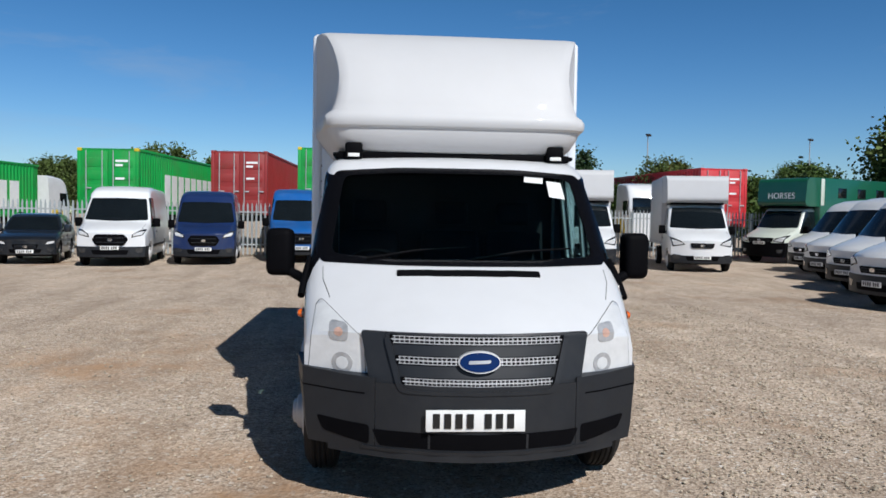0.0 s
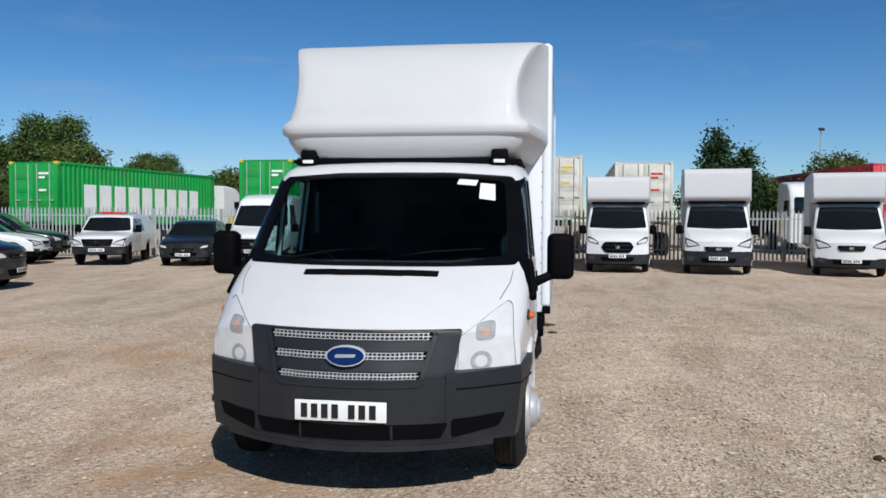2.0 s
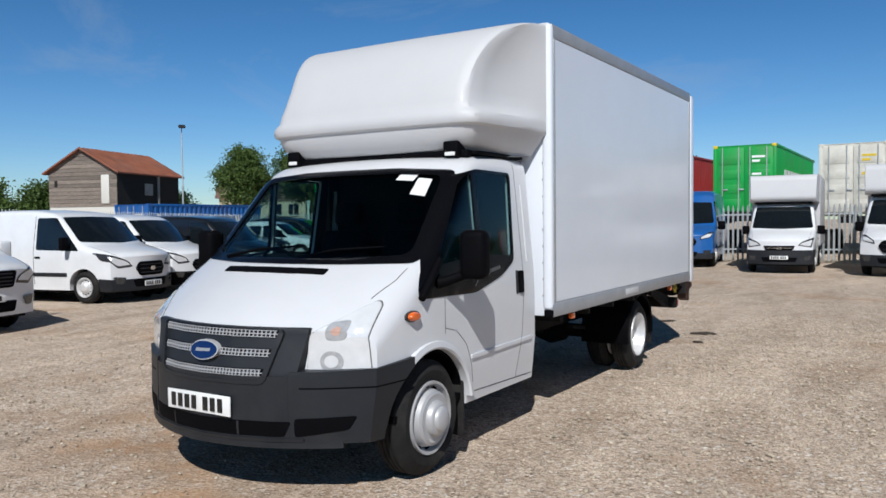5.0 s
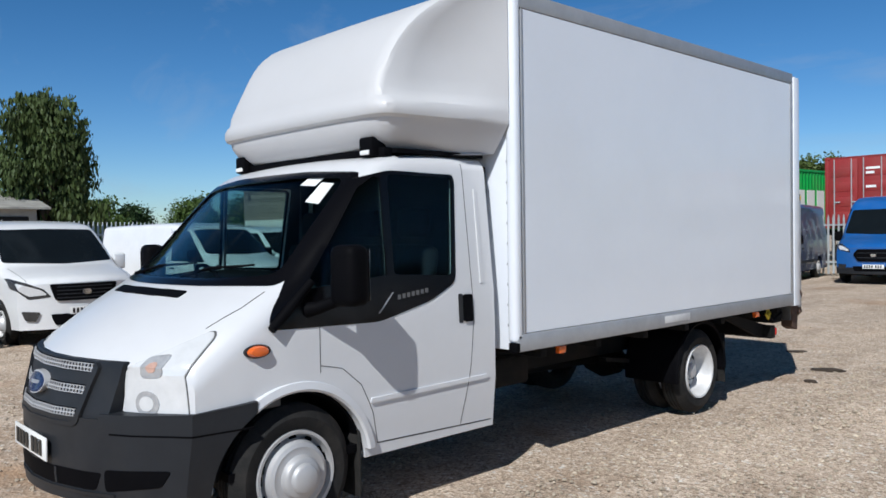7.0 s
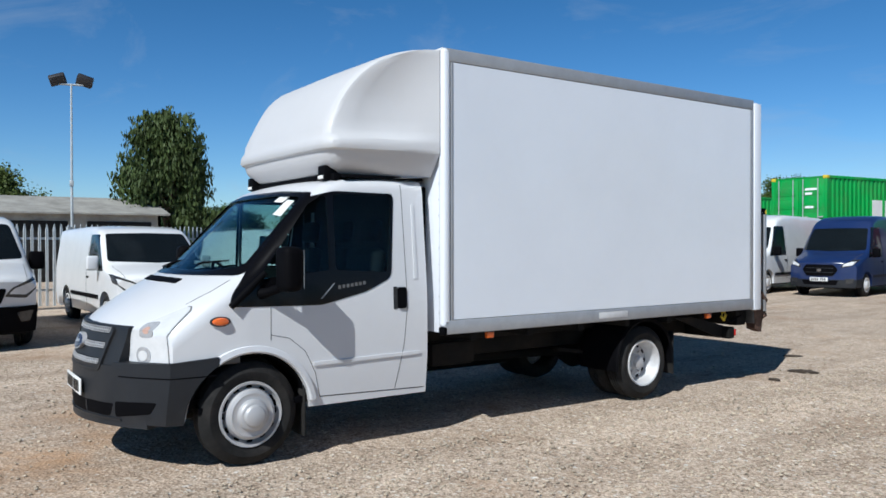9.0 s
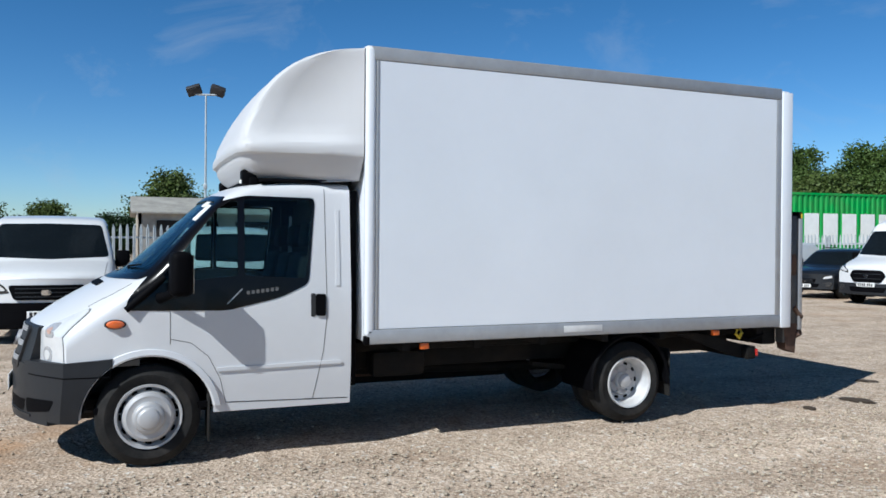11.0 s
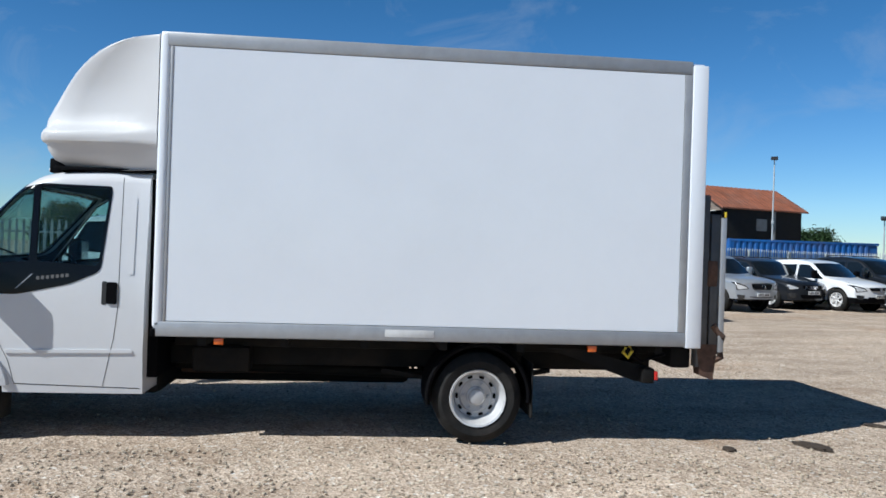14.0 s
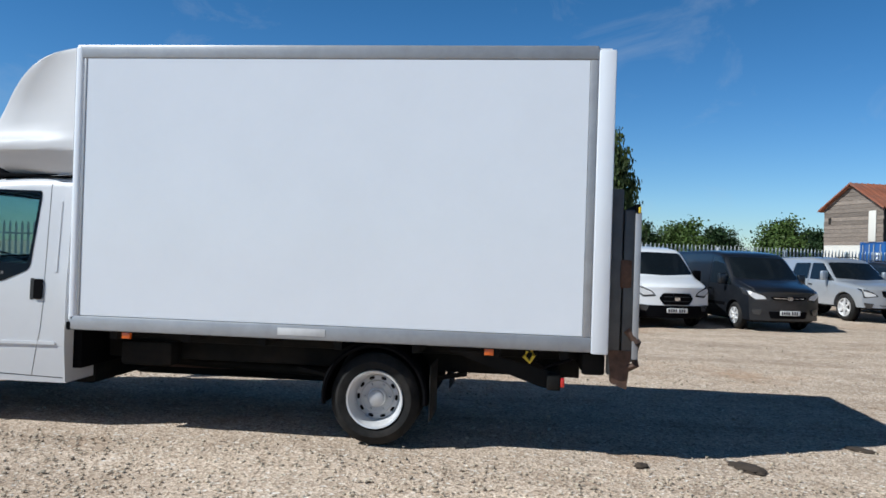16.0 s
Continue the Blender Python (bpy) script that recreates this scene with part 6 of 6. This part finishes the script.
def tree(label, leaf, lobes, h, trunk_r, n, size, seed, droop=0.0, m=None, trunk_h=0.45, cat="tree"):
    """A tapered trunk with limbs to each lobe (x, y, z, rx, ry, rz) and a crown of many small leaf blades."""
    rnd = random.Random(seed)
    th = thing("tree", label, cat, "trees round the yard", m=m)
    bm = tube([(0, 0, 0), (0.03 * h * rnd.uniform(-1, 1), 0.02 * h, h * trunk_h * 0.5), (0, 0, h * trunk_h), (0.02 * h, 0, h * 0.75)], [trunk_r * 1.3, trunk_r, trunk_r * 0.8, trunk_r * 0.25], 8)
    for lx, ly, lz, *_ in lobes:
        add_tube(bm, [(0, 0, h * trunk_h * rnd.uniform(0.6, 1.0)), (lx * 0.4, ly * 0.4, (h * trunk_h + lz) / 2), (lx * 0.8, ly * 0.8, lz)], [trunk_r * 0.55, trunk_r * 0.35, trunk_r * 0.12], 6)
    part("trunk", bm, BARK, th)
    verts, faces = [], []
    weights = [rx * ry * rz for *_, rx, ry, rz in lobes]
    for (lx, ly, lz, rx, ry, rz), wgt in zip(lobes, weights):
        clumps = max(8, int(1.9 * n * wgt / sum(weights) / 26))
        for _ in range(clumps):
            while True:
                d = Vector((rnd.gauss(0, 1), rnd.gauss(0, 1), rnd.gauss(0, 1))).normalized()
                u = rnd.uniform(0.45, 1.05)
                if d.z > -0.75 or rnd.random() < 0.3:
                    break
            inner = rnd.random() < 0.35
            if inner:
                u *= 0.6
            c = Vector((lx + d.x * rx * u, ly + d.y * ry * u, lz + d.z * rz * u))
            cr = rnd.uniform(2.0, 4.6) * size
            for _ in range(26):
                o = Vector((rnd.gauss(0, 0.5), rnd.gauss(0, 0.5), rnd.gauss(0, 0.38))) * cr
                if droop:
                    o = Vector((rnd.gauss(0, 0.13), rnd.gauss(0, 0.13), -rnd.uniform(-0.1, 1.0) ** 2 * 2.6 * droop))
                p = c + o
                a = Vector((rnd.gauss(0, 1), rnd.gauss(0, 1), rnd.gauss(0, 0.6))).normalized()
                if droop:
                    a = (a * 0.35 + Vector((0, 0, -1))).normalized()
                t = a.cross(Vector((rnd.gauss(0, 1), rnd.gauss(0, 1), rnd.gauss(0, 1)))).normalized()
                s = size * rnd.uniform(0.5, 1.15) * (1.5 if inner else 1.0)
                w = s * (0.28 if droop else 0.5)
                k = len(verts)
                verts += [p - a * s * 0.6, p + t * w, p + a * s * 0.7, p - t * w]
                faces.append((k, k + 1, k + 2, k + 3))
    me = bpy.data.meshes.new("crown")
    me.from_pydata([tuple(v) for v in verts], [], faces)
    part("crown", me, LEAF[leaf], th, smooth=0)
    return th


rr = random.Random(5)
ROUND = [(0, 0, 0.72, 0.26, 0.26, 0.22), (0.22, 0.05, 0.60, 0.20, 0.20, 0.17), (-0.22, 0.02, 0.62, 0.20, 0.2, 0.18), (0.05, 0.2, 0.60, 0.2, 0.2, 0.18), (0.0, -0.2, 0.55, 0.2, 0.2, 0.17), (0.12, 0, 0.86, 0.14, 0.14, 0.11), (-0.12, 0.05, 0.85, 0.15, 0.14, 0.12), (0.14, 0, 0.40, 0.22, 0.22, 0.15), (-0.15, 0.05, 0.42, 0.22, 0.22, 0.15)]
BUSH = [(0, 0, 0.5, 0.42, 0.4, 0.4), (0.4, 0, 0.42, 0.34, 0.3, 0.34), (-0.4, 0.05, 0.40, 0.34, 0.3, 0.34), (0.15, 0.1, 0.74, 0.24, 0.2, 0.22), (-0.2, 0, 0.70, 0.22, 0.2, 0.22)]
CONE = [(0, 0, 0.25, 0.30, 0.30, 0.22), (0, 0, 0.45, 0.27, 0.27, 0.2), (0.02, 0, 0.62, 0.21, 0.21, 0.18), (0, 0, 0.78, 0.14, 0.14, 0.16), (0, 0, 0.92, 0.07, 0.07, 0.1), (0.2, 0, 0.35, 0.14, 0.14, 0.14), (-0.2, 0, 0.38, 0.14, 0.14, 0.14)]
WILLOW = [(0, 0, 0.89, 0.15, 0.15, 0.07), (-0.10, 0.03, 0.80, 0.15, 0.15, 0.12), (0.12, -0.03, 0.77, 0.13, 0.13, 0.14), (-0.22, 0, 0.62, 0.09, 0.09, 0.10), (-0.13, -0.08, 0.52, 0.13, 0.13, 0.12), (0.15, 0.06, 0.55, 0.14, 0.14, 0.16), (0, 0.05, 0.62, 0.18, 0.18, 0.18), (0.27, 0, 0.35, 0.07, 0.07, 0.08), (0.12, 0, 0.36, 0.13, 0.13, 0.10), (-0.29, 0.02, 0.55, 0.04, 0.04, 0.06)]


def scaled(lobes, h, w=1.0):
    return [(x * h * w, y * h * w, z * h, a * h * w, b * h * w, c * h) for x, y, z, a, b, c in lobes]


t_round = tree("broad green tree behind the yard", "mid", scaled(ROUND, 14), 14, 0.35, 19000, 0.23, 1, m=pose(-66, 76, 0, 0, 0, 20))
t_round2 = tree("broad light green tree with gaps in its crown", "light", scaled(ROUND, 6, 1.1), 6, 0.16, 9000, 0.135, 2, m=pose(-43, 3.2, 0))
t_bush = tree("dense dark green hedge tree", "dark", scaled(BUSH, 4.2, 0.85), 4.2, 0.12, 8000, 0.13, 3, m=pose(-42, 9, 0), trunk_h=0.3)
t_bush2 = tree("bushy mid-green tree behind the fence", "mid", scaled(BUSH, 4.4, 0.8), 4.4, 0.12, 8000, 0.13, 4, m=pose(-41, 20.3, 0), trunk_h=0.3)
t_cone = tree("dark conifer with a pointed top", "dark", scaled(CONE, 6.7, 0.95), 6.7, 0.16, 12000, 0.14, 5, m=pose(9.6, 40.5, 0), trunk_h=0.5)
t_willow = tree("weeping tree with hanging leaves", "willow", scaled(WILLOW, 8.4, 0.95), 8.4, 0.2, 8500, 0.22, 6, droop=0.5, m=pose(-29.8, 8.75, 0, 0, 0, 70) @ Matrix.Diagonal((0.86, 0.86, 0.95, 1)))
TREES = [(t_round, -58.5, 82, 60, 1.02), (t_round, -72, 70, 130, 0.85), (t_round, -50, 90, 210, 0.72), (t_round2, -26, 37, 30, 0.98), (t_round2, -24, 41, 80, 0.88), (t_round2, -21.5, 46.5, 150, 0.80), (t_round2, -20.8, 47, 190, 0.86),
         (t_round2, -14, 46, 20, 1.0), (t_round2, -10.0, 46, 60, 0.92), (t_round2, -32, 40, 250, 0.8), (t_cone, 11.4, 41.5, 70, 0.85), (t_round2, 12.2, 43, 110, 0.75), (t_round2, 15.4, 39, 210, 0.88), (t_bush2, 13.6, 40, 100, 0.9),
         (t_round2, 26.6, 32.4, 0, 1.36), (t_bush2, 20.8, 33.2, 60, 1.12), (t_bush, 17.6, 37.6, 10, 1.08), (t_bush2, 19.5, 36.5, 40, 1.0), (t_bush2, 22, 35.5, 110, 1.08), (t_bush2, 25.5, 33.5, 170, 1.2), (t_bush, 28.5, 30, 200, 1.35), (t_bush, 26.5, 27, 20, 1.3), (t_bush2, 31, 26, 90, 1.4),
         (t_bush, -42.3, 12.0, 90, 0.98), (t_bush2, -42, 14.8, 30, 0.96), (t_bush, -41.6, 17.0, 150, 0.92), (t_bush2, -43.5, 6.0, 210, 0.86), (t_bush2, -44, -3.5, 20, 0.86), (t_round2, -38.5, -3.0, 240, 0.62), (t_round2, -38, -6, 100, 0.62), (t_bush, -40, 0.2, 300, 0.8),
         (t_bush2, -46, 27, 20, 1.15), (t_bush, -49, 25, 170, 1.0), (t_bush2, -44, 31, 220, 0.95), (t_bush, -39, 31.5, 75, 0.95), (t_round, -40, 100, 300, 0.6), (t_round, 40, 70, 300, 0.55), (t_round, 55, 60, 20, 0.6), (t_bush, -36, -12, 50, 0.9), (t_bush2, -34, -18, 150, 1.0)]
for o, x, y, a, s in TREES:
    FAR_SIDE.append((o, x, y, a, s))


# ---- palisade fence, loose stones and other pieces ----
FENCE = [(-11.4, -14.0), (-13.9, 2.2), (-25.6, 24.3), (-4.0, 24.75), (24.0, 29.0), (21.0, 4.0)]
fence = tagged(later("palisade_fence"), "grey galvanised steel palisade fence round the yard", "fence", kind="structure")
FH = 1.95


def pale_mesh():
    bm = bmesh.new()
    rows = []
    for z, k in ((0.08, 1.0), (FH - 0.12, 1.0), (FH, 0.28)):
        rows.append([bm.verts.new((x * k, y, z)) for x, y in ((-0.034, 0.0), (-0.020, -0.016), (0.0, -0.004), (0.020, -0.016), (0.034, 0.0), (0.0, 0.006))])
    for a, b in zip(rows, rows[1:]):
        for k in range(6):
            bm.faces.new((a[k], a[(k + 1) % 6], b[(k + 1) % 6], b[k]))
    bm.faces.new(rows[-1])
    return finish(mesh_of(bm, "pale"), GALV, 0)


PALE = pale_mesh()
rest_v, rest_f = [], []
src_v = [tuple(v.co) for v in PALE.vertices]
src_f = [tuple(p.vertices) for p in PALE.polygons]
made = 0
for (xa, ya), (xb, yb) in zip(FENCE, FENCE[1:]):
    d = Vector((xb - xa, yb - ya, 0))
    n = int(d.length / 0.155)
    turn = math.atan2(d.y, d.x)
    for k in range(n):
        p = Vector((xa, ya, 0)) + d * ((k + 0.5) / n)
        m = Matrix.Translation((p.x, p.y, random.uniform(-0.01, 0.01))) @ Matrix.Rotation(turn + random.uniform(-0.02, 0.02), 4, "Z")
        if made < 300 and ((-14.5 < p.x < 12 and p.y > 23) or (-1 < p.y < 18 and p.x < -13)):
            ob = later("pale", PALE)
            ob.parent, ob.matrix_basis = fence, m
            made += 1
        else:
            base = len(rest_v)
            rest_v += [tuple(m @ Vector(v)) for v in src_v]
            rest_f += [tuple(base + i for i in f) for f in src_f]
    for z in (0.42, FH - 0.35):
        a, b = Vector((xa, ya, z)), Vector((xb, yb, z))
        nrm = Vector((-d.y, d.x, 0)).normalized() * 0.03
        bm = bmesh.new()
        q = [a + nrm * 0.3, b + nrm * 0.3, b + nrm * 1.6, a + nrm * 1.6]
        lo, hi = [bm.verts.new(v) for v in q], [bm.verts.new(v + Vector((0, 0, 0.05))) for v in q]
        bm.faces.new(lo), bm.faces.new(hi)
        for i in range(4):
            bm.faces.new((lo[i], lo[(i + 1) % 4], hi[(i + 1) % 4], hi[i]))
        part("rail", bm, GALV, fence, smooth=0)
    for k in range(int(d.length / 2.75) + 1):
        p = Vector((xa, ya, 0)) + d.normalized() * min(k * 2.75, d.length)
        part("post", box(-0.05, 0.05, 0.05, 0.14, 0, FH - 0.05), GALV, fence, smooth=0, m=Matrix.Translation(p) @ Matrix.Rotation(turn, 4, "Z"))
me = bpy.data.meshes.new("pales")
me.from_pydata(rest_v, [], rest_f)
tagged(part("pales", me, GALV, fence, smooth=0), kind="stuff")

# gravel stones lying loose where the camera passes
STONE = material("loose_stones", (0.46, 0.39, 0.30), 0.9, vary=0.2, scale=20, island=0.32, spec=0.2)
rnd = random.Random(11)
ico = bmesh.new()
bmesh.ops.create_icosphere(ico, subdivisions=1, radius=1.0)
iv, ifc = [v.co.copy() for v in ico.verts], [tuple(v.index for v in f.verts) for f in ico.faces]
ico.free()
sv, sf = [], []


def stone(x, y, r):
    k = len(sv)
    q = Euler((rnd.uniform(0, 6), rnd.uniform(0, 6), rnd.uniform(0, 6))).to_matrix()
    sc = Vector((r * rnd.uniform(0.7, 1.3), r * rnd.uniform(0.7, 1.3), r * rnd.uniform(0.45, 0.8)))
    z0 = ground_z(x, y) - 0.004
    for v in iv:
        p = q @ v
        p = Vector((p.x * sc.x, p.y * sc.y, p.z * sc.z)) * rnd.uniform(0.85, 1.12)
        sv.append((x + p.x, y + p.y, z0 + sc.z * 0.35 + p.z))
    for f in ifc:
        sf.append(tuple(k + i for i in f))


for _ in range(26000):
    t = rnd.random()
    if t < 0.55:
        x, y = rnd.uniform(1.2, 5.5), rnd.uniform(-4, 10)
    elif t < 0.8:
        x, y = rnd.uniform(-5, 6), rnd.uniform(-3, 9)
    else:
        x, y = rnd.uniform(-8, 9), rnd.uniform(-3, 16)
    if abs(x - CX) < 1.05 and -0.05 < y < 5.4 and rnd.random() < 0.8:
        continue
    stone(x, y, rnd.choice((0.005, 0.006, 0.007, 0.008, 0.010, 0.012, 0.015)) * rnd.uniform(0.8, 1.25))
me = bpy.data.meshes.new("loose_stones")
me.from_pydata(sv, [], sf)
ob = part("loose_stones", me, STONE, None, smooth=0)
tagged(ob, "small pale stones lying loose on the yard", "gravel", kind="stuff")

SOIL = material("dark_soil_clod", (0.055, 0.040, 0.028), 0.95, vary=0.4, scale=20, bump=0.4, bump_scale=40)


def clod(x, y, rx, ry, h, seed):
    rn = random.Random(seed)
    bm = bmesh.new()
    bmesh.ops.create_icosphere(bm, subdivisions=3, radius=1.0)
    for v in bm.verts:
        k = 1 + 0.35 * noise.noise(v.co * 2.3 + Vector((seed, 0, 0)))
        v.co = Vector((v.co.x * rx * k, v.co.y * ry * k, v.co.z * h * k))
    ob = part("soil_clod", bm, SOIL, None, m=pose(x, y, 0.0, 0, 0, rn.uniform(0, 180)))
    return tagged(ob, "low dark clod of earth on the gravel", "clod", "earth clods on the yard")


clod(0.98, 7.52, 0.16, 0.10, 0.022, 1), clod(1.10, 6.75, 0.07, 0.05, 0.018, 2), clod(0.2, 8.6, 0.12, 0.07, 0.014, 3), clod(2.8, -1.4, 0.05, 0.035, 0.02, 4), clod(3.3, 1.3, 0.04, 0.03, 0.02, 5)

for ob in PENDING:
    scene.collection.objects.link(ob)
for o, x, y, *more in FAR_SIDE:
    if more:
        copy_thing(o, pose(x, y, 0, 0, 0, more[0]) @ Matrix.Diagonal((more[1],) * 3 + (1,)))
    else:
        copy_thing(o, pose(x, y, 0, 0, 0, 187 + 90) @ Matrix.Diagonal((1, 1, 1, 1)))
